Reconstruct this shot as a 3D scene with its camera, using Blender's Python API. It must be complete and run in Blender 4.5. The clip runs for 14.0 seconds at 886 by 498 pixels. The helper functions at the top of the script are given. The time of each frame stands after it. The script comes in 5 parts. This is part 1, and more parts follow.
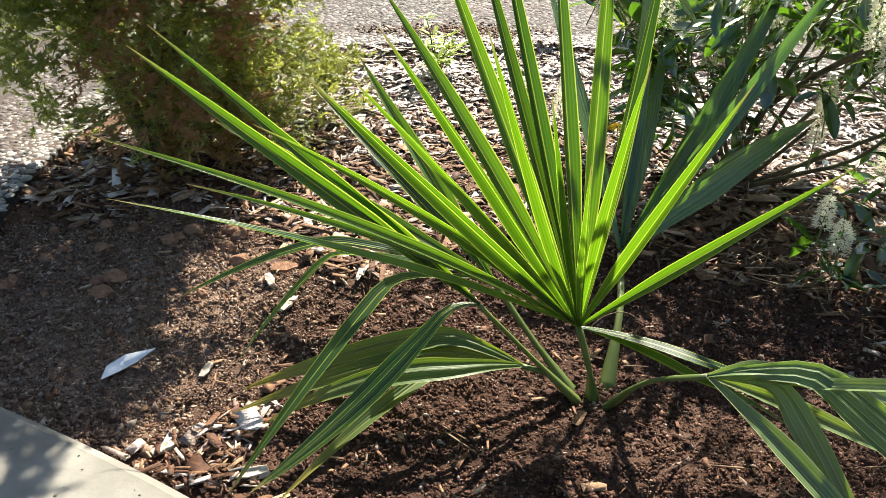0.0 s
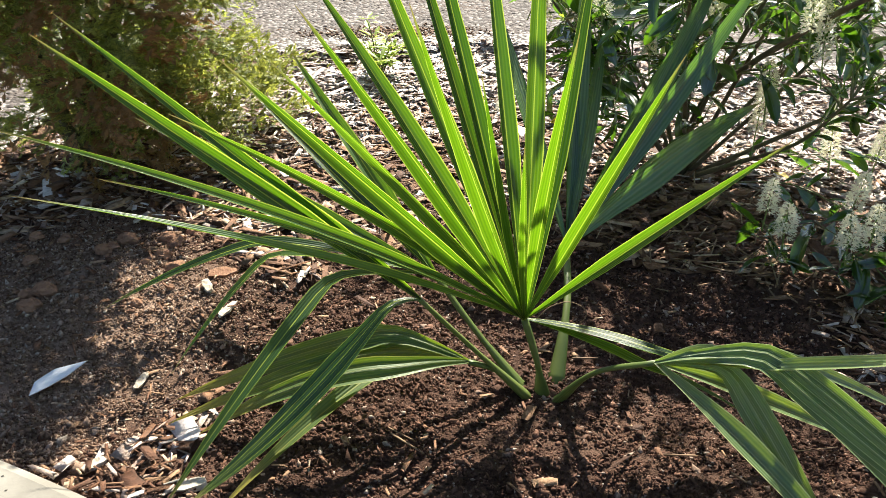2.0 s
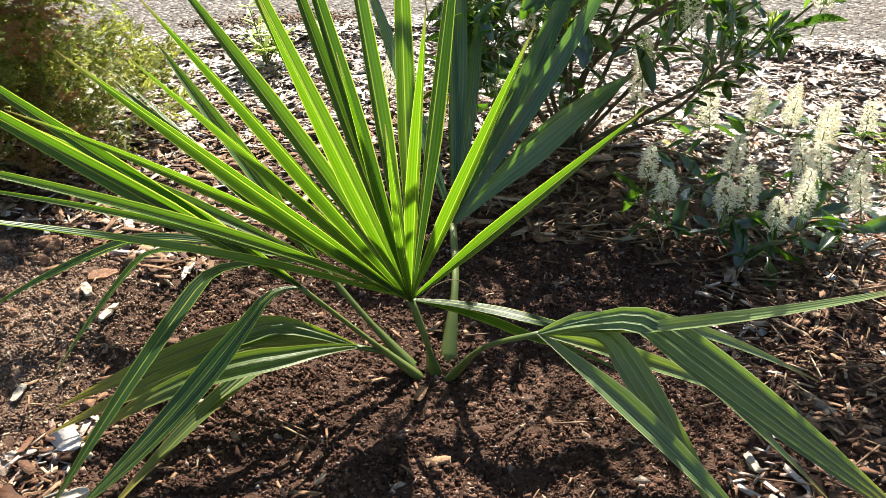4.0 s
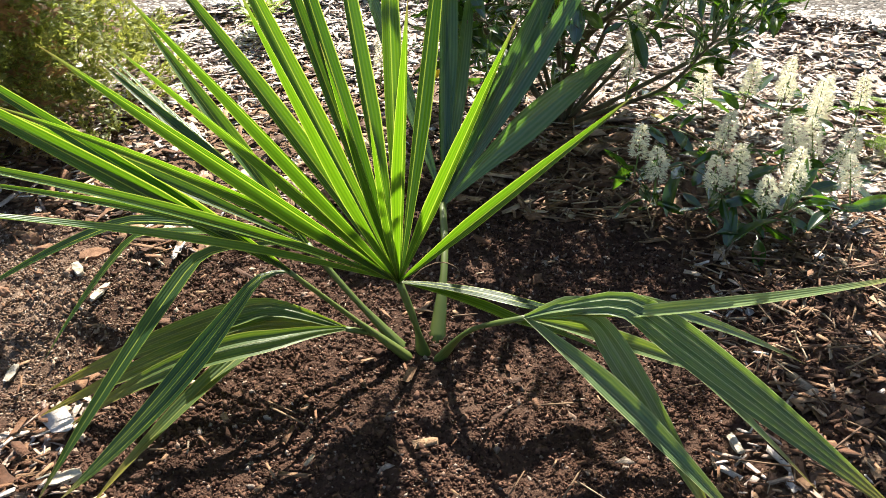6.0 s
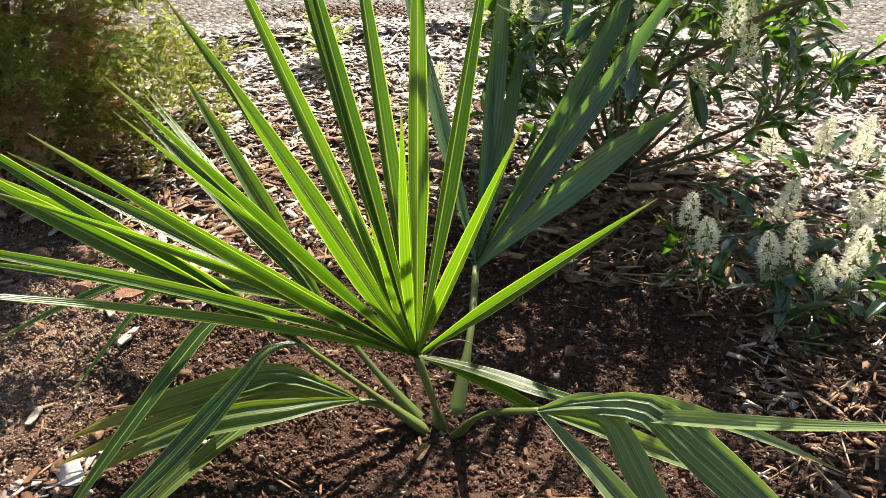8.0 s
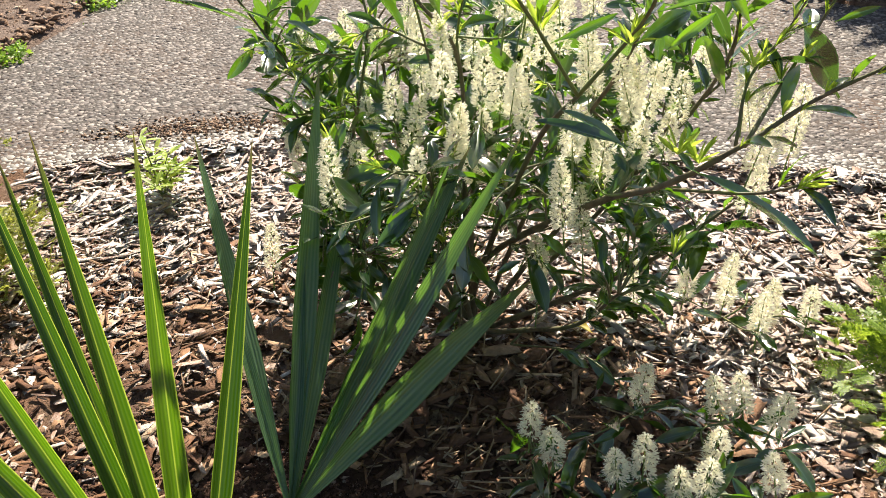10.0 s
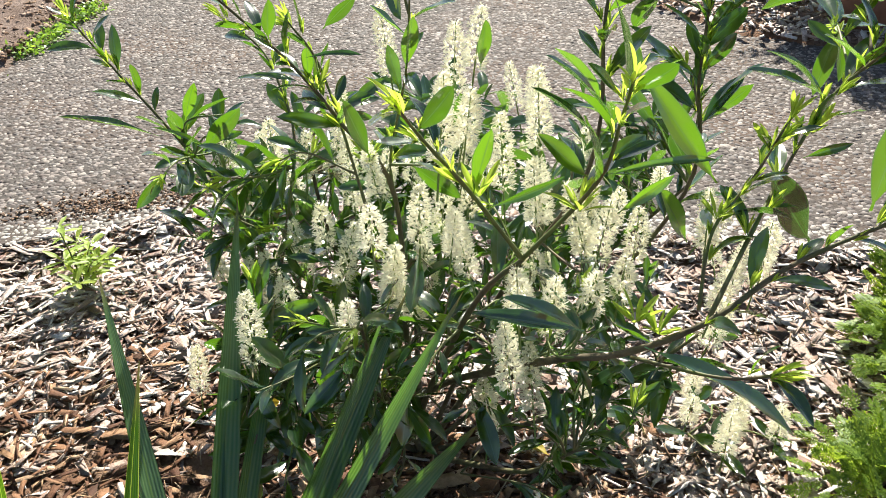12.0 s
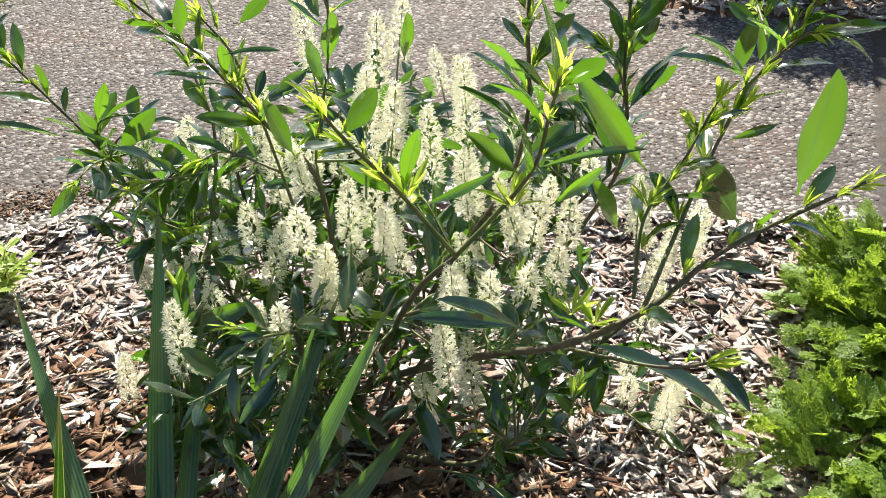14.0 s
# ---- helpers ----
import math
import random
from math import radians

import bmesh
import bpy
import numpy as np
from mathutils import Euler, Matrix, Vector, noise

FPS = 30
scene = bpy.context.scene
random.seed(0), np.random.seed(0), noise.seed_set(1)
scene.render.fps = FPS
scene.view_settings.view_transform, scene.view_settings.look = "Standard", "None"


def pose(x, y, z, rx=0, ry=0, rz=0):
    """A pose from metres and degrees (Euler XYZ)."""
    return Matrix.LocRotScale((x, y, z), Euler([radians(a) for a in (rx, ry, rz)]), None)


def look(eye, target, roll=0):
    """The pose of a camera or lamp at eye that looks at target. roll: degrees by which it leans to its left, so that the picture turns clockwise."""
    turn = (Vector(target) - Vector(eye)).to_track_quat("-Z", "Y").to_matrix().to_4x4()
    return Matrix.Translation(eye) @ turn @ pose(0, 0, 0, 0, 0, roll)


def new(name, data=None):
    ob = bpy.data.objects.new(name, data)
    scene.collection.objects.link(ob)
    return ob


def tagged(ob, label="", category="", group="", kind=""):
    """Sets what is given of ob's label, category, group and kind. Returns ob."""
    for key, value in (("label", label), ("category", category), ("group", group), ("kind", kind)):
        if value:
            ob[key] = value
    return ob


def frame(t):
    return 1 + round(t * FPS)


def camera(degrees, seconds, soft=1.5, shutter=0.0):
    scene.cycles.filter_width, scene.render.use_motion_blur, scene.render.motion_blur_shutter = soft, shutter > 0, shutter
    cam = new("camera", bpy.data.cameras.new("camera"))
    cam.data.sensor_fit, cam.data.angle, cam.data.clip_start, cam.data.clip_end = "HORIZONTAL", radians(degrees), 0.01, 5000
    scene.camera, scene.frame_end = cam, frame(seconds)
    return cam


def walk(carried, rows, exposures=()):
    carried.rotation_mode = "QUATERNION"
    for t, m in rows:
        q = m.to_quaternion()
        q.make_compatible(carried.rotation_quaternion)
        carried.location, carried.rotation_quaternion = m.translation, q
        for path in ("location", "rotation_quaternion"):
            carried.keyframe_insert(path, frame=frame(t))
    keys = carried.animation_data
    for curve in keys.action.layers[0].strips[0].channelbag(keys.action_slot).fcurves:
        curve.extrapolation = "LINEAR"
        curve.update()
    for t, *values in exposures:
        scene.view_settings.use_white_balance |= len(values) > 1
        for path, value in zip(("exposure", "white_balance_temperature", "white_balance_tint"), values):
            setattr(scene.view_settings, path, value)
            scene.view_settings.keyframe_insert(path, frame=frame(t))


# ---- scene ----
cam = camera(53.11, 14.0, 0.5)
PATH = [
    (0, (-0.2005, -1.0070, 0.8191), (-0.2171, -0.1375, 0.3254), 0.69),
    (0.5, (-0.1913, -1.0031, 0.8149), (-0.2114, -0.1255, 0.3359), 0.16),
    (1, (-0.1867, -0.9965, 0.8069), (-0.1881, -0.1158, 0.3332), 0.59),
    (1.5, (-0.1802, -0.9884, 0.7914), (-0.1658, -0.1100, 0.3138), 0.37),
    (2, (-0.1747, -0.9854, 0.7830), (-0.1453, -0.1106, 0.2994), 0.03),
    (2.5, (-0.1687, -0.9855, 0.7783), (-0.1224, -0.1188, 0.2816), -0.43),
    (3, (-0.1566, -0.9848, 0.7762), (-0.0825, -0.1190, 0.2814), -0.49),
    (3.5, (-0.1410, -0.9850, 0.7753), (-0.0390, -0.1222, 0.2802), -0.48),
    (3.7, (-0.1345, -0.9840, 0.7726), (-0.0209, -0.1230, 0.2769), -0.54),
    (5.8, (-0.1124, -0.9817, 0.7929), (0.0190, -0.1437, 0.2632), -0.86),
    (6, (-0.1109, -0.9754, 0.7978), (0.0076, -0.1382, 0.2639), -0.71),
    (6.5, (-0.0917, -0.9607, 0.8133), (-0.0017, -0.1198, 0.2796), 0.48),
    (7, (-0.0695, -0.9458, 0.8295), (-0.0103, -0.1009, 0.2978), 0.87),
    (7.2, (-0.0674, -0.9403, 0.8322), (-0.0240, -0.0937, 0.3017), 0.62),
    (9.3, (0.1074, -0.7284, 0.9775), (0.1484, 0.1141, 0.4402), -2.63),
    (9.5, (0.1248, -0.6921, 1.0040), (0.1837, 0.1507, 0.4689), -2.74),
    (10, (0.1776, -0.6153, 1.0263), (0.2795, 0.2314, 0.5041), -2.12),
    (10.5, (0.2355, -0.5405, 1.0533), (0.3545, 0.3070, 0.5360), -1.50),
    (11, (0.2485, -0.4874, 1.0769), (0.3571, 0.3587, 0.5551), -2.02),
    (11.5, (0.2403, -0.4333, 1.1078), (0.3437, 0.4132, 0.5854), -2.52),
    (12, (0.2515, -0.3999, 1.1399), (0.3946, 0.4372, 0.6120), -1.98),
    (12.5, (0.2456, -0.3911, 1.1460), (0.4241, 0.4389, 0.6177), -1.59),
    (13, (0.2393, -0.3858, 1.1472), (0.4323, 0.4425, 0.6211), -2.02),
    (13.5, (0.2498, -0.3754, 1.1468), (0.4461, 0.4414, 0.6042), -2.22),
    (14, (0.2603, -0.3685, 1.1510), (0.4726, 0.4368, 0.5975), -1.90),
]
EXPOSURE = [(0, 1.63, 6650, 5), (7.2, 1.63, 6650, 5), (9.4, 1.44, 7500, 12), (10.4, 1.36, 6650, 5), (14, 1.36, 6450, 4)]
walk(cam, [(t, look(eye, target, roll)) for t, eye, target, roll in PATH], EXPOSURE)

# ---- light ----
SUN_AZ, SUN_EL = radians(15), radians(43)
SUN_DIR = Vector((math.sin(SUN_AZ) * math.cos(SUN_EL), math.cos(SUN_AZ) * math.cos(SUN_EL), math.sin(SUN_EL)))
world = bpy.data.worlds.new("sky")
scene.world = world
world.use_nodes = True
sky = world.node_tree.nodes.new("ShaderNodeTexSky")
sky.sky_type, sky.sun_disc, sky.sun_elevation, sky.sun_rotation = "NISHITA", False, SUN_EL, SUN_AZ
world.node_tree.links.new(sky.outputs[0], world.node_tree.nodes["Background"].inputs[0])
world.node_tree.nodes["Background"].inputs[1].default_value = 0.055
sun_data = bpy.data.lights.new("sun", "SUN")
sun_data.energy, sun_data.angle, sun_data.color = 5.0, radians(0.5), (1.0, 0.93, 0.82)
sun = new("sun", sun_data)
sun.matrix_world = look(SUN_DIR * 10, (0, 0, 0))


# ---- materials ----
def material(name):
    m = bpy.data.materials.new(name)
    m.use_nodes = True
    nt = m.node_tree
    nt.nodes.clear()
    out = nt.nodes.new("ShaderNodeOutputMaterial")
    return m, nt, out


def node(nt, kind, **sets):
    n = nt.nodes.new(kind)
    for key, value in sets.items():
        n.inputs[key].default_value = value
    return n


def ramp(nt, fac, stops):
    r = nt.nodes.new("ShaderNodeValToRGB")
    while len(r.color_ramp.elements) < len(stops):
        r.color_ramp.elements.new(0.5)
    for el, (pos, col) in zip(r.color_ramp.elements, stops):
        el.position, el.color = pos, (*col, 1)
    nt.links.new(fac, r.inputs[0])
    return r.outputs[0]


def mixed(nt, fac, a, b, how="MIX"):
    m = nt.nodes.new("ShaderNodeMix")
    m.data_type, m.blend_type = "RGBA", how
    for sock, v in ((m.inputs[0], fac), (m.inputs[6], a), (m.inputs[7], b)):
        if isinstance(v, bpy.types.NodeSocket):
            nt.links.new(v, sock)
        else:
            sock.default_value = v if isinstance(v, float) else (*v, 1)
    return m.outputs[2]


def noise_tex(nt, scale, detail=4.0, rough=0.6, coord="Object"):
    tc = nt.nodes.new("ShaderNodeTexCoord")
    n = node(nt, "ShaderNodeTexNoise", Scale=scale, Detail=detail, Roughness=rough)
    nt.links.new(tc.outputs[coord], n.inputs["Vector"])
    return n.outputs["Fac"]


def bumped(nt, height, strength, distance):
    b = node(nt, "ShaderNodeBump", Strength=strength, Distance=distance)
    nt.links.new(height, b.inputs["Height"])
    return b.outputs[0]


def surface(name, colour_of, rough=0.8, bump=None, spec=0.5, metal=0.0):
    """A plain opaque material; colour_of and bump take the node tree and give sockets."""
    m, nt, out = material(name)
    p = node(nt, "ShaderNodeBsdfPrincipled", Roughness=rough, Metallic=metal)
    p.inputs["Specular IOR Level"].default_value = spec
    nt.links.new(colour_of(nt), p.inputs["Base Color"])
    if bump:
        nt.links.new(bump(nt), p.inputs["Normal"])
    nt.links.new(p.outputs[0], out.inputs[0])
    return m


def random_of(nt, island):
    if island:
        return nt.nodes.new("ShaderNodeNewGeometry").outputs["Random Per Island"]
    return nt.nodes.new("ShaderNodeObjectInfo").outputs["Random"]


def leaf_material(name, dark, light, through_col, share, rough=0.35, stripes=0.0, island=False, spec=0.5, tip=None, rib=None, low=(0.75, 0.8, 0.75), dry_from=0.9, coat=0.0):
    """A leaf: gloss on top, light that shines through, veins along it from its UV."""
    m, nt, out = material(name)
    rnd = random_of(nt, island)
    var = mixed(nt, noise_tex(nt, 35.0), dark, light)
    shade = mixed(nt, rnd, low, (1.2, 1.15, 1.1))
    col = mixed(nt, 1.0, var, shade, "MULTIPLY")
    thr = mixed(nt, 1.0, through_col, shade, "MULTIPLY")
    uv = nt.nodes.new("ShaderNodeTexCoord").outputs["UV"]
    sep = nt.nodes.new("ShaderNodeSeparateXYZ")
    nt.links.new(uv, sep.inputs[0])
    p = node(nt, "ShaderNodeBsdfPrincipled", Roughness=rough)
    p.inputs["Specular IOR Level"].default_value = spec
    p.inputs["Coat Weight"].default_value, p.inputs["Coat Roughness"].default_value = coat, 0.14
    if rib:
        off = node(nt, "ShaderNodeMath")
        off.operation = "SUBTRACT"
        off.inputs[1].default_value = 0.5
        nt.links.new(sep.outputs[0], off.inputs[0])
        ab = node(nt, "ShaderNodeMath")
        ab.operation = "ABSOLUTE"
        nt.links.new(off.outputs[0], ab.inputs[0])
        near_rib = ramp(nt, ab.outputs[0], [(0.0, (1, 1, 1)), (0.045, (0, 0, 0)), (0.44, (0, 0, 0)), (0.475, (1, 1, 1))])
        col = mixed(nt, near_rib, col, rib)
        thr = mixed(nt, near_rib, thr, tuple(c * 2.0 for c in rib))
    if tip:
        at_tip = ramp(nt, sep.outputs[1], [(dry_from, (0, 0, 0)), (0.985, (1, 1, 1))])
        col = mixed(nt, at_tip, col, tip)
        thr = mixed(nt, at_tip, thr, tip)
    if stripes:
        w = nt.nodes.new("ShaderNodeMath")
        w.operation = "SINE"
        k = nt.nodes.new("ShaderNodeMath")
        k.operation, k.inputs[1].default_value = "MULTIPLY", stripes
        nt.links.new(sep.outputs[0], k.inputs[0])
        nt.links.new(k.outputs[0], w.inputs[0])
        fac = node(nt, "ShaderNodeMapRange")
        fac.inputs["From Min"].default_value = -1.0
        nt.links.new(w.outputs[0], fac.inputs[0])
        col = mixed(nt, fac.outputs[0], col, mixed(nt, 1.0, col, (0.72, 0.8, 0.7), "MULTIPLY"))
        thr = mixed(nt, fac.outputs[0], thr, mixed(nt, 1.0, thr, (0.62, 0.75, 0.6), "MULTIPLY"))
        nt.links.new(bumped(nt, fac.outputs[0], 0.35, 0.002), p.inputs["Normal"])
    else:
        nt.links.new(bumped(nt, noise_tex(nt, 120.0), 0.15, 0.002), p.inputs["Normal"])
    nt.links.new(col, p.inputs["Base Color"])
    t = nt.nodes.new("ShaderNodeBsdfTranslucent")
    nt.links.new(thr, t.inputs[0])
    mix = node(nt, "ShaderNodeMixShader", Fac=share)
    nt.links.new(p.outputs[0], mix.inputs[1])
    nt.links.new(t.outputs[0], mix.inputs[2])
    nt.links.new(mix.outputs[0], out.inputs[0])
    return m


def two_tone(a, b, scale, c=None, scale2=3.0):
    def make(nt):
        base = mixed(nt, ramp(nt, noise_tex(nt, scale), [(0.35, (0, 0, 0)), (0.65, (1, 1, 1))]), a, b)
        if c:
            base = mixed(nt, ramp(nt, noise_tex(nt, scale2), [(0.45, (0, 0, 0)), (0.62, (1, 1, 1))]), base, c)
        return base
    return make


def by_island(stops, grain=90.0):
    def make(nt):
        base = ramp(nt, random_of(nt, True), stops)
        return mixed(nt, 1.0, base, ramp(nt, noise_tex(nt, grain), [(0.3, (0.6, 0.58, 0.55)), (0.7, (1.15, 1.15, 1.15))]), "MULTIPLY")
    return make


def relief(scale, strength, distance):
    return lambda nt: bumped(nt, noise_tex(nt, scale, 6.0, 0.7), strength, distance)


PALM = leaf_material("palm_blade", (0.024, 0.066, 0.022), (0.055, 0.115, 0.032), (0.27, 0.52, 0.012), 0.32, 0.32, 44.0, tip=(0.34, 0.27, 0.09), rib=(0.42, 0.5, 0.07), spec=0.6, low=(0.35, 0.45, 0.5))
PALM_OLD = leaf_material("old_palm_blade", (0.055, 0.115, 0.062), (0.1, 0.17, 0.1), (0.24, 0.48, 0.06), 0.34, 0.25, 44.0, tip=(0.30, 0.24, 0.08), rib=(0.1, 0.17, 0.04), spec=1.0, low=(0.7, 0.75, 0.75))
PALM_DRY = leaf_material("drying_palm_blade", (0.085, 0.15, 0.05), (0.19, 0.25, 0.085), (0.38, 0.52, 0.02), 0.4, 0.4, 44.0, tip=(0.45, 0.35, 0.07), rib=(0.34, 0.36, 0.08), spec=0.6, low=(0.5, 0.58, 0.55), dry_from=0.7)
# blades of the bent frond, base colour lightened to paint the sky's sheen
PALM_SHEEN = leaf_material("pale_sheen_palm_blade", (0.12, 0.185, 0.085), (0.23, 0.31, 0.15), (0.42, 0.56, 0.05), 0.36, 0.3, 44.0, tip=(0.45, 0.33, 0.07), rib=(0.4, 0.43, 0.2), spec=0.9, low=(0.6, 0.68, 0.65), dry_from=0.8)
STALK = leaf_material("palm_stalk", (0.075, 0.12, 0.025), (0.15, 0.18, 0.045), (0.2, 0.3, 0.03), 0.1, 0.5, 14.0)
LAUREL = leaf_material("laurel_leaf", (0.008, 0.03, 0.013), (0.019, 0.054, 0.02), (0.23, 0.5, 0.02), 0.3, 0.2, rib=(0.06, 0.13, 0.03), spec=1.0, low=(0.25, 0.33, 0.45), coat=1.0)
YOUNG = leaf_material("young_leaf", (0.26, 0.4, 0.04), (0.42, 0.54, 0.07), (0.74, 0.9, 0.12), 0.48, 0.4)
SCALE_DARK = leaf_material("juniper_green", (0.12, 0.165, 0.06), (0.25, 0.3, 0.1), (0.66, 0.74, 0.16), 0.48, 0.5, island=True, low=(0.45, 0.5, 0.5))
SCALE_LIME = leaf_material("cypress_lime_green", (0.085, 0.155, 0.024), (0.25, 0.35, 0.055), (0.56, 0.72, 0.08), 0.42, 0.5, island=True, low=(0.45, 0.55, 0.5))
# the juniper's green again, yellower and lighter, to paint its sunlit side
SCALE_SUNLIT = leaf_material("juniper_sunlit_green", (0.15, 0.185, 0.05), (0.3, 0.33, 0.085), (0.62, 0.66, 0.13), 0.42, 0.55, island=True, low=(0.4, 0.45, 0.45))
SCALE_DEAD = leaf_material("juniper_brown", (0.2, 0.12, 0.055), (0.34, 0.21, 0.105), (0.5, 0.3, 0.11), 0.42, 0.7, island=True)
WEED = leaf_material("weed_leaf", (0.1, 0.21, 0.035), (0.18, 0.31, 0.05), (0.45, 0.68, 0.08), 0.4, 0.45, island=True)
SEEDLING = leaf_material("seedling_leaf", (0.22, 0.32, 0.06), (0.34, 0.44, 0.09), (0.62, 0.76, 0.14), 0.45, 0.5)
PETAL = leaf_material("cream_petal", (0.88, 0.87, 0.75), (0.93, 0.92, 0.83), (0.96, 0.95, 0.84), 0.58, 0.5, island=True, low=(0.9, 0.9, 0.85))
RACHIS = surface("flower_stalk", two_tone((0.13, 0.2, 0.04), (0.2, 0.27, 0.07), 60.0), 0.6)
BARK = surface("bark", two_tone((0.075, 0.055, 0.03), (0.17, 0.135, 0.075), 40.0, (0.1, 0.1, 0.04), 9.0), 0.8, relief(150.0, 0.6, 0.004))
TWIG = surface("green_twig", two_tone((0.09, 0.12, 0.03), (0.16, 0.2, 0.05), 30.0, (0.13, 0.095, 0.05), 8.0), 0.55)
# dry ground coloured paler to stand in for haze over the juniper's shade
DRY_HAZE_SPOT, DRY_HAZE_SIZE = (-0.86, 0.2), (0.4, 0.36)


def soil_colour(nt):
    """Damp planting soil, with a dry patch towards the kerb's end paled for haze."""
    damp = two_tone((0.055, 0.028, 0.019), (0.115, 0.06, 0.042), 26.0, (0.14, 0.08, 0.057), 5.0)(nt)
    dry = two_tone((0.24, 0.15, 0.105), (0.36, 0.255, 0.195), 40.0)(nt)
    place = nt.nodes.new("ShaderNodeMapping")
    place.inputs["Location"].default_value = (-DRY_HAZE_SPOT[0] / DRY_HAZE_SIZE[0], -DRY_HAZE_SPOT[1] / DRY_HAZE_SIZE[1], 0)
    place.inputs["Scale"].default_value = (1 / DRY_HAZE_SIZE[0], 1 / DRY_HAZE_SIZE[1], 0)
    nt.links.new(nt.nodes.new("ShaderNodeTexCoord").outputs["Object"], place.inputs[0])
    far = node(nt, "ShaderNodeVectorMath")
    far.operation = "LENGTH"
    nt.links.new(place.outputs[0], far.inputs[0])
    soil = mixed(nt, ramp(nt, far.outputs["Value"], [(0.7, (1, 1, 1)), (1.35, (0, 0, 0))]), damp, dry)
    # past the fresh soil round the palm the ground is made of fine shredded bark
    place = nt.nodes.new("ShaderNodeMapping")
    place.inputs["Location"].default_value = (0.22, -0.1, 0)
    place.inputs["Scale"].default_value = (1 / 0.85, 1 / 0.5, 0)
    nt.links.new(nt.nodes.new("ShaderNodeTexCoord").outputs["Object"], place.inputs[0])
    out = node(nt, "ShaderNodeVectorMath")
    out.operation = "LENGTH"
    nt.links.new(place.outputs[0], out.inputs[0])
    shreds = two_tone((0.13, 0.075, 0.05), (0.3, 0.2, 0.145), 70.0, (0.22, 0.12, 0.075), 8.0)(nt)
    return mixed(nt, ramp(nt, out.outputs["Value"], [(0.95, (0, 0, 0)), (1.15, (1, 1, 1))]), soil, shreds)


SOIL = surface("soil", soil_colour, 0.95, relief(160.0, 1.0, 0.012), 0.2)
PALE_DRY_CRUMB = surface("pale_dry_soil_crumb", by_island([(0.0, (0.12, 0.068, 0.045)), (0.5, (0.28, 0.18, 0.125)), (0.9, (0.41, 0.295, 0.23)), (1.0, (0.56, 0.48, 0.4))]), 0.9, relief(300.0, 0.7, 0.004), 0.2)
CRUMB = surface("soil_crumb", by_island([(0.0, (0.036, 0.016, 0.01)), (0.5, (0.105, 0.051, 0.035)), (0.92, (0.21, 0.112, 0.077)), (1.0, (0.48, 0.38, 0.32))]), 0.85, relief(300.0, 0.7, 0.004), 0.2)
CHIP = surface("bark_chip", by_island([(0.0, (0.17, 0.085, 0.06)), (0.2, (0.32, 0.195, 0.145)), (0.45, (0.47, 0.345, 0.285)), (0.75, (0.66, 0.545, 0.5)), (1.0, (0.86, 0.79, 0.77))]), 0.45, relief(220.0, 0.8, 0.004), 0.8)
PALE_CHIP = surface("weathered_wood", two_tone((0.36, 0.29, 0.22), (0.58, 0.52, 0.44), 50.0), 0.8, relief(180.0, 0.5, 0.004), 0.3)
STRAW = surface("straw", by_island([(0.0, (0.12, 0.062, 0.033)), (0.7, (0.3, 0.19, 0.11)), (1.0, (0.5, 0.38, 0.26))]), 0.8)
# brown bark with the bush's shade worked into a darker colour
SHADE_BROWN_CHIP = surface("shade_brown_bark_chip", by_island([(0.0, (0.065, 0.025, 0.013)), (0.3, (0.14, 0.06, 0.031)), (0.65, (0.25, 0.125, 0.066)), (0.9, (0.38, 0.23, 0.135)), (1.0, (0.56, 0.42, 0.3))]), 0.7, relief(220.0, 0.8, 0.004), 0.3)
PEBBLE = surface("pebble", by_island([(0.0, (0.055, 0.045, 0.043)), (0.3, (0.13, 0.1, 0.094)), (0.55, (0.16, 0.145, 0.145)), (0.8, (0.24, 0.2, 0.188)), (1.0, (0.37, 0.33, 0.31))], 60.0), 0.75, None, 0.3)
MORTAR = surface("path_cement", two_tone((0.05, 0.042, 0.039), (0.1, 0.086, 0.08), 30.0, (0.1, 0.068, 0.054), 2.2), 0.9, relief(120.0, 0.8, 0.004), 0.3)
PALE_PEBBLE = surface("worn_pebble", by_island([(0.0, (0.16, 0.145, 0.135)), (0.5, (0.3, 0.275, 0.26)), (1.0, (0.46, 0.43, 0.41))], 60.0), 0.6, None, 0.4)
CONCRETE = surface("concrete", two_tone((0.22, 0.205, 0.18), (0.3, 0.28, 0.245), 14.0, (0.17, 0.155, 0.13), 4.0), 0.85, relief(240.0, 0.35, 0.002), 0.3)
PIT = surface("concrete_pit", two_tone((0.1, 0.09, 0.075), (0.16, 0.14, 0.12), 50.0), 0.9)
DIRT = surface("bare_dirt", two_tone((0.13, 0.085, 0.067), (0.21, 0.15, 0.122), 14.0, (0.27, 0.2, 0.17), 3.0), 0.95, relief(60.0, 1.0, 0.02), 0.2)
PAPER = surface("torn_paper", two_tone((0.68, 0.7, 0.74), (0.8, 0.81, 0.84), 30.0), 0.6)
CLAY = surface("terracotta", two_tone((0.17, 0.075, 0.045), (0.25, 0.12, 0.075), 12.0), 0.8, relief(70.0, 0.3, 0.003))
CLOD = surface("red_clod", two_tone((0.2, 0.105, 0.065), (0.35, 0.2, 0.13), 40.0), 0.95, relief(120.0, 0.8, 0.006), 0.2)
YELLOW = leaf_material("yellow_leaf", (0.5, 0.36, 0.02), (0.62, 0.45, 0.03), (0.8, 0.6, 0.05), 0.4, 0.5)


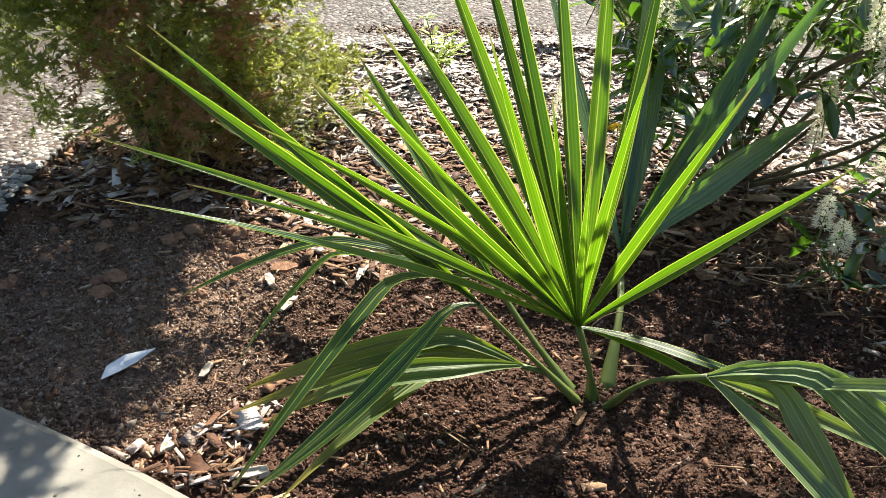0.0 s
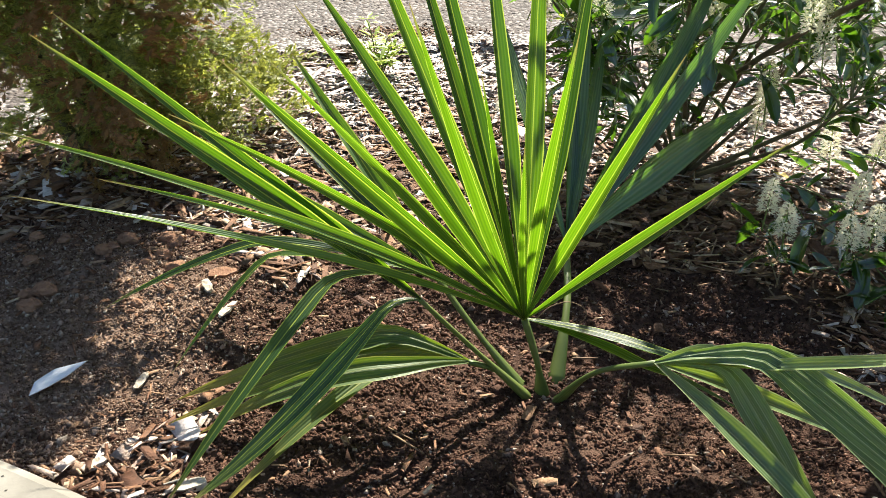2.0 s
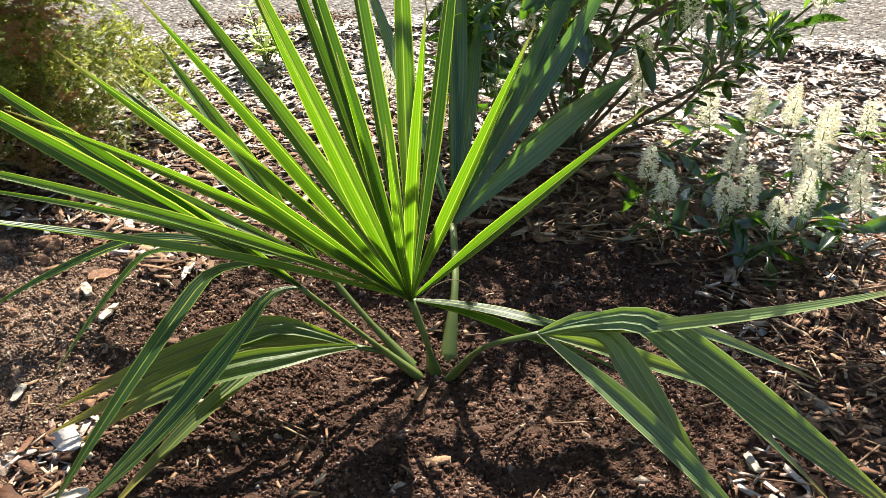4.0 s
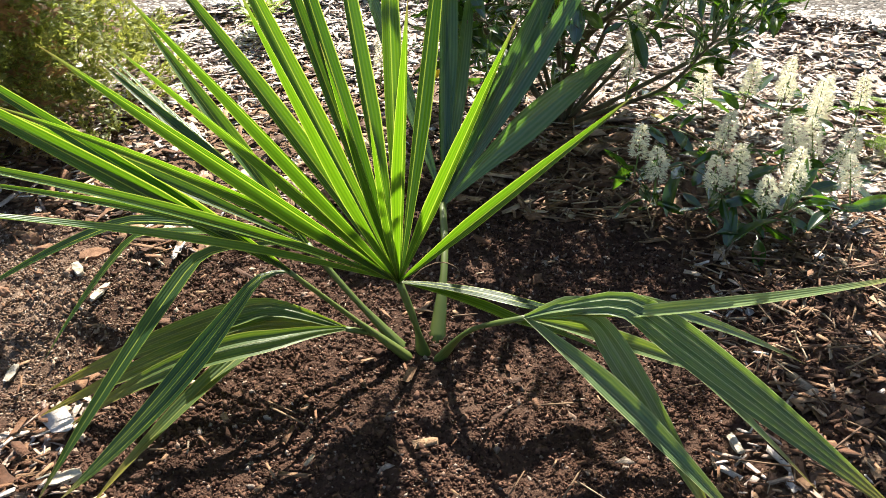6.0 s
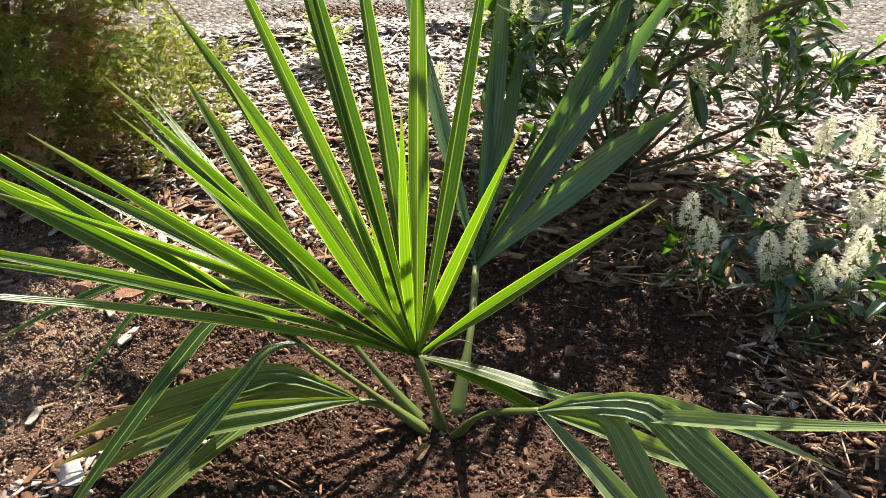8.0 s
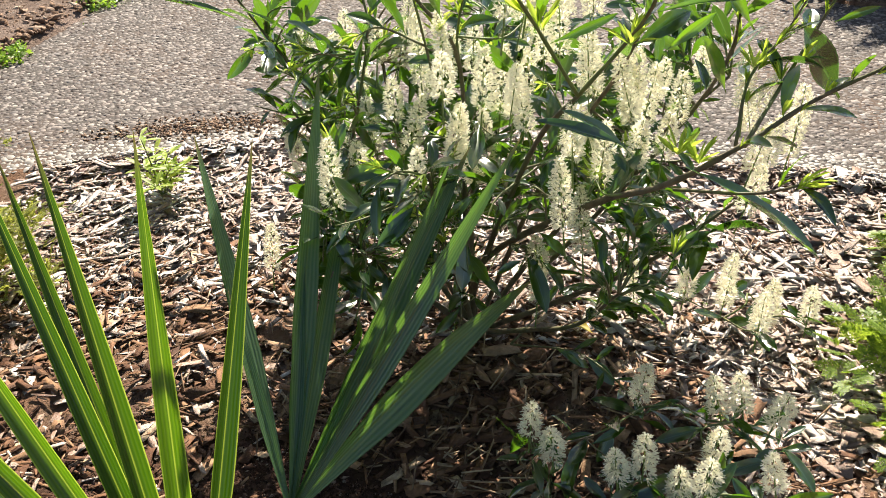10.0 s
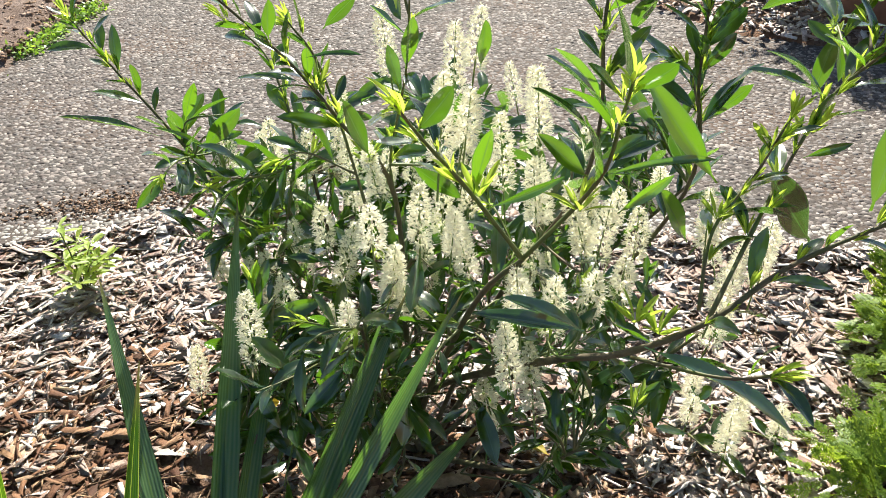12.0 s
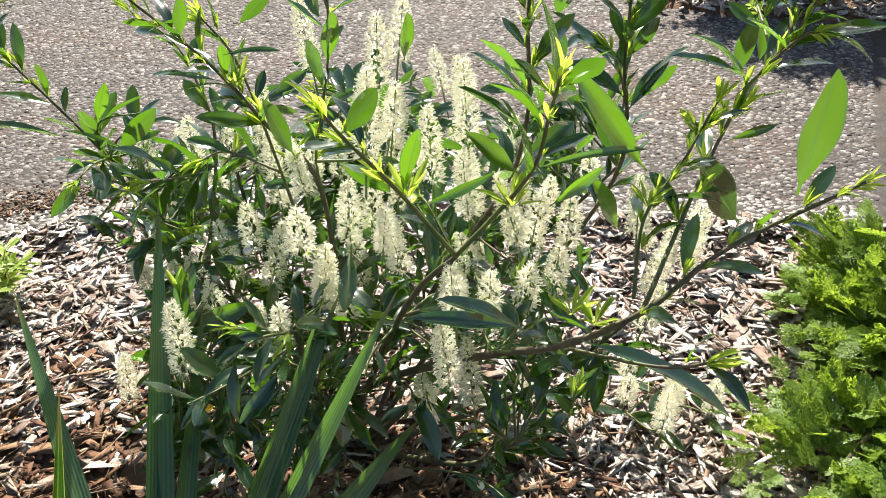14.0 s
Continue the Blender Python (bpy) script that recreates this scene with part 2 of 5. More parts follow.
# ---- mesh helpers ----
class Shape:
    """Vertices, faces and UVs that grow and become one mesh."""

    def __init__(self):
        self.v, self.f, self.uv, self.slot = [], [], [], []

    def add(self, verts, faces, uvs=None, slot=0):
        b = len(self.v)
        self.v += [tuple(p) for p in verts]
        self.uv += list(uvs) if uvs else [(0.5, 0.5)] * len(verts)
        self.f += [tuple(i + b for i in f) for f in faces]
        self.slot += [slot] * len(faces)

    def mesh(self, name, mats, smooth=False):
        me = bpy.data.meshes.new(name)
        me.from_pydata(self.v, [], self.f)
        for m in mats if isinstance(mats, (list, tuple)) else [mats]:
            me.materials.append(m)
        me.polygons.foreach_set("material_index", self.slot)
        if smooth:
            me.polygons.foreach_set("use_smooth", [True] * len(self.f))
        lay = me.uv_layers.new(name="UVMap")
        loops = np.zeros(len(me.loops), dtype=np.int32)
        me.loops.foreach_get("vertex_index", loops)
        lay.data.foreach_set("uv", np.array(self.uv, dtype=np.float32)[loops].ravel())
        me.update()
        return me


def part(name, me, parent=None, label="", m=None):
    ob = new(name, me)
    ob.parent = parent
    if m is not None:
        ob.matrix_basis = m
    return tagged(ob, label)


def bulk(name, verts, faces, mat, smooth=False):
    """One mesh from numpy arrays of vertices and equal-sided faces."""
    me = bpy.data.meshes.new(name)
    n, k = faces.shape
    me.vertices.add(len(verts))
    me.vertices.foreach_set("co", verts.astype(np.float32).ravel())
    me.loops.add(n * k)
    me.loops.foreach_set("vertex_index", faces.astype(np.int32).ravel())
    me.polygons.add(n)
    me.polygons.foreach_set("loop_start", np.arange(0, n * k, k, dtype=np.int32))
    me.polygons.foreach_set("loop_total", np.full(n, k, dtype=np.int32))
    me.materials.append(mat)
    me.update(calc_edges=True)
    if smooth:
        me.polygons.foreach_set("use_smooth", np.ones(n, dtype=bool))
    return me


def turns(n, rng, tilt):
    """n random turns: any heading, leaning by up to about tilt radians."""
    a, b, c = rng.uniform(0, 2 * np.pi, n), rng.normal(0, tilt, n), rng.normal(0, tilt, n)
    ca, sa, cb, sb, cc, sc = np.cos(a), np.sin(a), np.cos(b), np.sin(b), np.cos(c), np.sin(c)
    z, o = np.zeros(n), np.ones(n)
    rz = np.stack([ca, -sa, z, sa, ca, z, z, z, o], 1).reshape(n, 3, 3)
    ry = np.stack([cb, z, sb, z, o, z, -sb, z, cb], 1).reshape(n, 3, 3)
    rx = np.stack([o, z, z, z, cc, -sc, z, sc, cc], 1).reshape(n, 3, 3)
    return rz @ ry @ rx


def scatter(name, base_v, base_f, places, sizes, rots, mat, rng, jitter=0.15, smooth=False):
    """Copies of a small form, each jittered, joined into one mesh."""
    n, k = len(places), len(base_v)
    v = base_v[None] * sizes[:, None, :] * (1 + rng.normal(0, jitter, (n, k, 3)))
    v = np.einsum("nij,nkj->nki", rots, v) + places[:, None]
    f = base_f[None] + (np.arange(n) * k)[:, None, None]
    return bulk(name, v.reshape(-1, 3), f.reshape(-1, base_f.shape[1]), mat, smooth)


BOX_V = np.array([(x, y, z) for x in (-0.5, 0.5) for y in (-0.5, 0.5) for z in (-0.5, 0.5)], float)
BOX_F = np.array([(0, 1, 3, 2), (4, 6, 7, 5), (0, 4, 5, 1), (2, 3, 7, 6), (0, 2, 6, 4), (1, 5, 7, 3)])
CHIP_V = BOX_V * [1, 1, 1]
CHIP_V[BOX_V[:, 0] > 0] *= [1.0, 0.45, 0.6]
OCT_V = np.array([(1, 0, 0), (-1, 0, 0), (0, 1, 0), (0, -1, 0), (0, 0, 1), (0, 0, -1)], float) * 0.5
OCT_F = np.array([(0, 2, 4), (2, 1, 4), (1, 3, 4), (3, 0, 4), (2, 0, 5), (1, 2, 5), (3, 1, 5), (0, 3, 5)])


def dome():
    ring = [(math.cos(a) * 0.5, math.sin(a) * 0.5, -0.1) for a in np.linspace(0, 2 * np.pi, 7)[:-1]]
    up = [(x * 0.7, y * 0.7, 0.3) for x, y, z in ring]
    v = np.array(ring + up + [(0, 0, 0.45)])
    f = [(i, (i + 1) % 6, 6 + (i + 1) % 6) for i in range(6)] + [(i, 6 + (i + 1) % 6, 6 + i) for i in range(6)] + [(6 + i, 6 + (i + 1) % 6, 12) for i in range(6)]
    return v, np.array(f)


DOME_V, DOME_F = dome()


def curve_points(pts, n):
    """n + 1 points on a smooth line through pts."""
    p = [Vector(a) for a in pts]
    p = [p[0] * 2 - p[1]] + p + [p[-1] * 2 - p[-2]]
    segs, out = len(p) - 3, []
    for i in range(n + 1):
        s = min(i / n * segs, segs - 1e-6)
        k, u = int(s), s - int(s)
        a, b, c, d = p[k:k + 4]
        out.append(0.5 * ((2 * b) + (c - a) * u + (2 * a - 5 * b + 4 * c - d) * u * u + (3 * b - a - 3 * c + d) * u ** 3))
    return out


def tube(shape, line, radii, sides=7, slot=0, flat=1.0, up=(0, 0, 1)):
    """A tapering stem along line. flat: its height over its width."""
    verts, faces, uvs = [], [], []
    for i, p in enumerate(line):
        t = (line[min(i + 1, len(line) - 1)] - line[max(i - 1, 0)]).normalized()
        side = t.cross(Vector(up))
        side = side.normalized() if side.length > 1e-3 else Vector((1, 0, 0))
        top = side.cross(t)
        for k in range(sides):
            a = 2 * math.pi * k / sides
            verts.append(p + (side * math.cos(a) + top * math.sin(a) * flat) * radii[i])
            uvs.append((k / sides, i / (len(line) - 1)))
    for i in range(len(line) - 1):
        for k in range(sides):
            a, b = i * sides + k, i * sides + (k + 1) % sides
            faces.append((a, b, b + sides, a + sides))
    faces += [tuple(range(sides))[::-1], tuple(range(len(verts) - sides, len(verts)))]
    shape.add(verts, faces, uvs, slot)


# ---- ground ----
# the bed's edge against the path, from the near kerb round the back to the far side
EDGE = [(-0.98, 0.02), (-1.06, 0.35), (-1.10, 0.7), (-1.02, 1.2), (-0.72, 1.57), (-0.3, 1.65), (0.1, 1.68), (0.55, 1.56), (1.1, 1.3), (1.5, 1.12), (2.4, 0.7)]
EDGE_LINE = [(p.x, p.y) for p in curve_points([(x, y, 0) for x, y in EDGE], 60)]
PATH_TOP = 0.028


def rise(x, y):
    """The ground's height: a low mound of planting soil round the palm, a fall towards the far side."""
    h = 0.012 * math.exp(-((x + 0.1) ** 2 + y ** 2) / 0.1)
    h += 0.03 * math.exp(-((x + 0.48) ** 2 / 0.05 + (y - 0.27) ** 2 / 0.03))
    h -= 0.035 * math.exp(-((x - 0.98) ** 2 + (y - 0.55) ** 2) / 0.12)
    h -= 0.025 * math.exp(-((x + 0.62) ** 2 + (y - 0.03) ** 2) / 0.03)
    return h


def bank(x, y):
    """Soil and chips lie banked up against the path on the far side."""
    if y < 0.85:
        return 0.0
    d = min((x - a) ** 2 + (y - b) ** 2 for a, b in EDGE_LINE)
    return 0.024 * math.exp(-d / 0.006)


def bumpy(x, y):
    p = Vector((x, y, 0))
    return rise(x, y) + bank(x, y) + 0.012 * noise.noise(p * 9) + 0.006 * noise.noise(p * 31) + 0.004 * noise.noise(p * 80)


def build_ground():
    fine = [-1.7 + 0.02 * i for i in range(191)]
    xs = [-400, -60, -12, -4] + fine + [4, 12, 60, 400]
    ys = [-400, -60, -12, -3] + [-1.6 + 0.02 * i for i in range(176)] + [4, 12, 60, 400]
    nx, ny = len(xs), len(ys)
    v = np.array([(x, y, bumpy(x, y) if abs(x) < 3 and -2 < y < 3 else 0.0) for y in ys for x in xs])
    i = np.arange((nx - 1) * (ny - 1))
    a = i // (nx - 1) * nx + i % (nx - 1)
    me = bulk("ground", v, np.stack([a, a + 1, a + nx + 1, a + nx], 1), SOIL, True)
    tagged(new("ground", me), "dark brown planting soil of a mulched garden bed", "ground", kind="structure")


build_ground()

def inside_bed(x, y):
    """True on the planted side of the edge."""
    ring = EDGE_LINE + [(2.4, -3), (-0.98, -3)]
    hit = False
    for (x1, y1), (x2, y2) in zip(ring, ring[1:] + ring[:1]):
        if (y1 > y) != (y2 > y) and x < (x2 - x1) * (y - y1) / (y2 - y1) + x1:
            hit = not hit
    return hit


def dirt_side(x, y):
    """Past the weedy margin on the far left lies bare dirt."""
    return y > 2.1 and x < -1.0 + (y - 2.3) * 0.33


def build_path():
    s = Shape()
    n = len(EDGE_LINE)
    outer = []
    for i, (x, y) in enumerate(EDGE_LINE):
        d = Vector((x - 0.1, y - 0.2)).normalized()
        outer.append((x + d.x * 7, y + d.y * 7))
    v = []
    for (x, y), (ox, oy) in zip(EDGE_LINE, outer):
        wob = 0.006 * noise.noise(Vector((x * 14, y * 14, 3)))
        v += [(x, y, -0.05), (x + wob, y + wob, PATH_TOP - 0.008), (x + wob + 0.008 * (1 if ox > x else -1), y + 0.008, PATH_TOP), (ox, oy, PATH_TOP)]
    f = [(i * 4 + k, i * 4 + k + 1, i * 4 + k + 5, i * 4 + k + 4) for i in range(n - 1) for k in range(3)]
    s.add(v, f)
    slab = tagged(new("path", s.mesh("path", MORTAR)), "pinkish grey exposed-aggregate garden path", "path", kind="structure")
    rng = np.random.default_rng(5)
    pts, step = [], 0.0142
    for iy in range(int(4.2 / step)):
        y = 0.35 + iy * step
        for ix in range(int(4.6 / step)):
            x = -1.75 + ix * step + 0.5 * step * (iy % 2)
            if x > 0.9 + 0.75 * y or x < -1.3 - 0.05 * y or inside_bed(x, y) or dirt_side(x, y):
                continue
            pts.append((x, y, PATH_TOP - 0.0015))
    pts = np.array(pts)
    pts[:, :2] += rng.normal(0, 0.0032, (len(pts), 2))
    size = rng.uniform(0.014, 0.024, (len(pts), 1)) * rng.uniform(0.65, 1.4, (len(pts), 3)) * [1, 1, 0.36]
    rim = np.array(EDGE_LINE)
    near = np.array([((rim - p[:2]) ** 2).sum(1).min() for p in pts]) ** 0.5 + rng.normal(0, 0.02, len(pts)) < 0.1
    spin = turns(len(pts), rng, 0.12)
    for kind, mat, some, words in (("path_pebbles", PEBBLE, ~near, "rounded pink and grey pebbles set in the path"), ("edge_pebbles", PALE_PEBBLE, near, "paler worn pebbles along the edge of the path")):
        tagged(new(kind, scatter(kind, DOME_V, DOME_F, pts[some], size[some], spin[some], mat, rng, 0.08)), words, "pebbles", kind="stuff")


build_path()


def build_kerb():
    """The smooth concrete kerb along the near side of the bed."""
    line = [(-1.6, 0.28), (-1.15, 0.075), (-0.83, -0.06), (-0.53, -0.215), (-0.25, -0.40), (0.3, -0.8)]
    s = Shape()
    prof = [(0.0, -0.06), (0.0, 0.012), (0.006, 0.022), (0.018, 0.027), (0.30, 0.027), (0.312, 0.02), (0.316, -0.06)]
    pts = curve_points([(x, y, 0) for x, y in line], 50)
    v, k = [], len(prof)
    for i, p in enumerate(pts):
        t = (pts[min(i + 1, 50)] - pts[max(i - 1, 0)]).normalized()
        out = Vector((t.y, -t.x, 0))
        v += [p + out * a + Vector((0, 0, z)) for a, z in prof]
    f = [(i * k + j, i * k + k + j, i * k + k + j + 1, i * k + j + 1) for i in range(50) for j in range(k - 1)]
    s.add(v, f)
    kerb = tagged(new("kerb", s.mesh("kerb", CONCRETE)), "pale worn concrete kerb with small dark pits", "kerb", kind="structure")
    rng = np.random.default_rng(8)
    spots = []
    for i in range(160):
        p, q = pts[rng.integers(8, 34)], rng.uniform(0.02, 0.28)
        t = Vector((0.88, -0.47, 0))
        spots.append(p + Vector((t.y, -t.x, 0)) * q + t * rng.uniform(-0.02, 0.02) + Vector((0, 0, 0.0275)))
    spots = np.array([tuple(p) for p in spots])
    size = rng.uniform(0.002, 0.006, (160, 1)) * rng.uniform(0.6, 1.4, (160, 3)) * [1, 1, 0.12]
    me = scatter("pits", OCT_V, OCT_F, spots, size, turns(160, rng, 0.0), PIT, rng)
    tagged(part("pits", me, kerb), kind="stuff")


build_kerb()


def build_dirt():
    s = Shape()
    edge = [(-2.6, 1.9), (-1.5, 2.0), (-1.0, 2.3), (-0.83, 2.75), (-0.62, 3.35), (-0.3, 4.4), (0.6, 7.5)]
    v = []
    for x, y in [(p.x, p.y) for p in curve_points([(x, y, 0) for x, y in edge], 40)]:
        w = 0.03 * noise.noise(Vector((x * 8, y * 8, 1)))
        v += [(x + w, y, PATH_TOP - 0.006), (x + w - 0.12, y, PATH_TOP + 0.03), (x - 8, y, PATH_TOP + 0.05)]
    f = [(i * 3 + k, i * 3 + k + 1, i * 3 + k + 4, i * 3 + k + 3) for i in range(40) for k in range(2)]
    s.add(v, f)
    rng = np.random.default_rng(31)
    y = rng.uniform(2.2, 4.6, 2600)
    x = -1.02 + (y - 2.3) * 0.33 - rng.random(2600) ** 1.5 * 0.9
    c = np.stack([x, y, np.full(2600, PATH_TOP + 0.03)], 1)
    size = np.exp(rng.normal(math.log(0.014), 0.55, 2600)).clip(0.005, 0.05)[:, None] * rng.uniform(0.6, 1.6, (2600, 3)) * [1.2, 1, 0.6]
    tagged(new("dirt_clumps", scatter("dirt_clumps", OCT_V, OCT_F, c, size, turns(2600, rng, 0.6), PALE_DRY_CRUMB, rng, 0.3)), "brown clumps and debris on the bare dirt", "soil", kind="stuff")
    c = np.stack([rng.normal(-0.22, 0.14, 900), rng.normal(1.79, 0.04, 900), np.full(900, PATH_TOP + 0.003)], 1)
    size = rng.uniform(0.004, 0.011, (900, 1)) * rng.uniform(0.6, 1.6, (900, 3)) * [1.3, 1, 0.5]
    tagged(new("spilled_soil", scatter("spilled_soil", OCT_V, OCT_F, c, size, turns(900, rng, 0.4), PALE_DRY_CRUMB, rng, 0.3)), "brown soil spilled on the edge of the path", "soil", kind="stuff")
    tagged(new("dirt_bank", s.mesh("dirt_bank", DIRT, True)), "bare greyish brown dirt beyond the path", "ground", kind="structure")


build_dirt()


CHIP_RIM = [(-0.5, -0.42), (-0.38, 0.02), (-0.5, 0.5), (0.34, 0.38), (0.5, 0.12), (0.4, -0.5), (-0.1, -0.34)]
SHRED_V = np.array([(x, y, z) for z in (-0.5, 0.5) for x, y in CHIP_RIM])
SHRED_SIDES = np.array([(k, (k + 1) % 7, 7 + (k + 1) % 7, 7 + k) for k in range(7)])
SHRED_TRIS = np.array([(7, 7 + k, 8 + k) for k in range(1, 6)] + [(a, c, d) for a, b, c, d in SHRED_SIDES] + [(a, b, c) for a, b, c, d in SHRED_SIDES])


def by_kerb(x, y):
    """How far from the kerb's inner edge."""
    return y + 0.06 + (x + 0.83) * 0.53


def soil_zone(x, y):
    """1 in the fresh soil round the palm and by the juniper, 0 in the chips."""
    d = math.hypot((x + 0.01) / 0.46, (y - 0.03) / 0.43)
    d2 = math.hypot((x + 0.82) / 0.42, (y - 0.2) / 0.36)
    w = 0.25 * noise.noise(Vector((x * 6, y * 6, 7)))
    return 1.0 if min(d, d2) + w < 1.0 else 0.0


def build_mulch():
    rng = np.random.default_rng(11)
    chips, crumbs, straw = [], [], []
    while len(chips) < 42000:
        x, y = rng.uniform(-1.15, 2.2), rng.uniform(-0.7, 1.7)
        if not inside_bed(x, y) or by_kerb(x, y) < 0.02:
            continue
        if math.hypot((x - 0.5) / 1.55, (y - 0.6) / 1.45) + 0.15 * noise.noise(Vector((x * 3, y * 3, 2))) > 1.0:
            continue
        if soil_zone(x, y) and rng.random() > (0.12 if x < -0.3 and by_kerb(x, y) < 0.2 else 0.07):
            continue
        # chips thinned under the bush so dark soil deepens its shade
        if math.hypot((x - 0.42) / 0.3, (y - 0.4) / 0.22) < 1.0 and rng.random() > 0.45:
            continue
        if math.hypot((x + 0.12) / 0.3, (y - 0.62) / 0.3) + 0.4 * noise.noise(Vector((x * 9, y * 9, 4))) < 1.0 and rng.random() > 0.4:
            continue
        chips.append((x, y, bumpy(x, y) + rng.uniform(0.0, 0.013)))
    while len(crumbs) < 115000:
        x, y = rng.uniform(-1.1, 0.75), rng.uniform(-0.6, 0.6)
        if not inside_bed(x, y) or by_kerb(x, y) < 0.01:
            continue
        if not soil_zone(x, y) and rng.random() > 0.2:
            continue
        crumbs.append((x, y, bumpy(x, y) + 0.001))
    while len(straw) < 900:
        x, y = (rng.uniform(-0.2, 1.3), rng.uniform(-0.3, 1.3)) if len(straw) < 780 else (rng.normal(0.42, 0.16), rng.normal(0.38, 0.12))
        if soil_zone(x, y) and rng.random() > 0.1:
            continue
        straw.append((x, y, bumpy(x, y) + rng.uniform(0.008, 0.02)))
    c = np.array(chips)
    n = len(c)
    length = np.exp(rng.normal(math.log(0.025), 0.5, n)).clip(0.007, 0.075)
    sliver = rng.random(n) < 0.72
    length[sliver] *= 1.25
    near_kerb = (c[:, 0] < -0.2) & (by_kerb(c[:, 0], c[:, 1]) < 0.16)
    length[near_kerb] *= 0.7
    length[(c[:, 1] < 0.3) & (c[:, 0] > 0.2)] *= 0.6
    length[np.array([soil_zone(x, y) > 0 for x, y, z in chips])] *= 0.5
    size = np.stack([length, length * np.where(sliver, rng.uniform(0.09, 0.24, n), rng.uniform(0.28, 0.58, n)), rng.uniform(0.0006, 0.0018, n)], 1)
    # unbleached bark under the bush and on the near side, coloured darker for shade
    spin = turns(n, rng, 0.16)
    deep = np.minimum(np.hypot((c[:, 0] - 0.4) / 0.36, (c[:, 1] - 0.44) / 0.32), np.hypot((c[:, 0] - 0.75) / 0.42, (c[:, 1] + 0.12) / 0.4))
    dusky = (deep + rng.normal(0, 0.22, n) < 1.0) | (rng.random(n) < 0.72 * np.clip((0.6 - c[:, 0]) / 0.4, 0, 1) * np.clip((1.25 - c[:, 1]) / 0.4, 0, 1))
    dusky |= np.array([soil_zone(x, y) > 0 for x, y, z in chips])
    for kind, mat, some, words in (("wood_chip_mulch", CHIP, ~dusky, "reddish brown and bleached shredded bark mulch"), ("fresh_mulch", SHADE_BROWN_CHIP, dusky, "unbleached orange-brown bark chips, coloured darker where shade falls")):
        tagged(new(kind, scatter(kind, SHRED_V, SHRED_TRIS, c[some], size[some], spin[some], mat, rng, 0.1)), words, "mulch", kind="stuff")
    c = np.array(crumbs)
    n = len(c)
    size = np.exp(rng.normal(math.log(0.003), 0.45, n)).clip(0.0016, 0.011)[:, None] * rng.uniform(0.5, 1.7, (n, 3)) * [1.3, 0.9, 0.7]
    size[by_kerb(c[:, 0], c[:, 1]) < 0.12] *= 1.35
    # crumbs on this spot take the same haze-paled colour
    off = np.hypot((c[:, 0] - DRY_HAZE_SPOT[0]) / DRY_HAZE_SIZE[0], (c[:, 1] - DRY_HAZE_SPOT[1]) / DRY_HAZE_SIZE[1]) + rng.normal(0, 0.18, n)
    dry, spin = off < 1.1, turns(n, rng, 0.6)
    tagged(new("soil_crumbs", scatter("soil_crumbs", OCT_V, OCT_F, c[~dry], size[~dry], spin[~dry], CRUMB, rng, 0.3)), "dark crumbly planting soil with small stones", "soil", kind="stuff")
    tagged(new("dry_soil_crumbs", scatter("dry_soil_crumbs", OCT_V, OCT_F, c[dry], size[dry], spin[dry], PALE_DRY_CRUMB, rng, 0.3)), "dry greyish brown earth in crumbs, paled for haze over the shade", "soil", kind="stuff")
    c = np.array(straw)
    n = len(c)
    length = rng.uniform(0.02, 0.07, n)
    size = np.stack([length, rng.uniform(0.001, 0.0025, n), rng.uniform(0.001, 0.002, n)], 1)
    tagged(new("shredded_fibres", scatter("shredded_fibres", BOX_V, BOX_F, c, size, turns(n, rng, 0.15), STRAW, rng, 0.08)), "dry straw-like fibres among the bark mulch", "mulch", kind="stuff")


build_mulch()


# ---- the fan palm ----
def leaflet_mesh(line, normal, width, pleats=1, seed=0, fold=0.85, mat=None):
    """A pleated blade along line: narrow at the hub, widest at two fifths, drawn out to a point."""
    n = len(line) - 1
    s, verts, faces, uvs = Shape(), [], [], []
    rnd = random.Random(seed)
    twist = rnd.uniform(-0.55, 0.55)
    cols = 4 * pleats + 1
    prev = None
    for i, p in enumerate(line):
        u = i / n
        t = (line[min(i + 1, n)] - line[max(i - 1, 0)]).normalized()
        side = t.cross(normal)
        side = side.normalized() if side.length > 0.15 else prev
        if prev is not None and side.dot(prev) < 0:
            side = -side
        prev = side
        side = Matrix.Rotation(twist * u, 3, t) @ side
        up = side.cross(t).normalized()
        w = width * min(1.0, 0.16 + u / 0.36 * 0.84) * (1 - max(0.0, (u - 0.42) / 0.58) ** 1.6) + 0.0006
        k = fold * (1 - 0.4 * u) / pleats
        for c in range(cols):
            a = c / (cols - 1) * 2 - 1
            ph = (c % 4) / 4 if c < cols - 1 else 1.0
            lift = abs(2 * ph - 1) ** 0.9
            verts.append(p + side * (w * 0.5 * a) + up * (w * 0.5 * lift * k))
            uvs.append((ph, u))
    for i in range(n):
        for c in range(cols - 1):
            a = i * cols + c
            faces.append((a, a + 1, a + cols + 1, a + cols))
    s.add(verts, faces, uvs)
    return s.mesh("leaflet", mat or PALM, True)


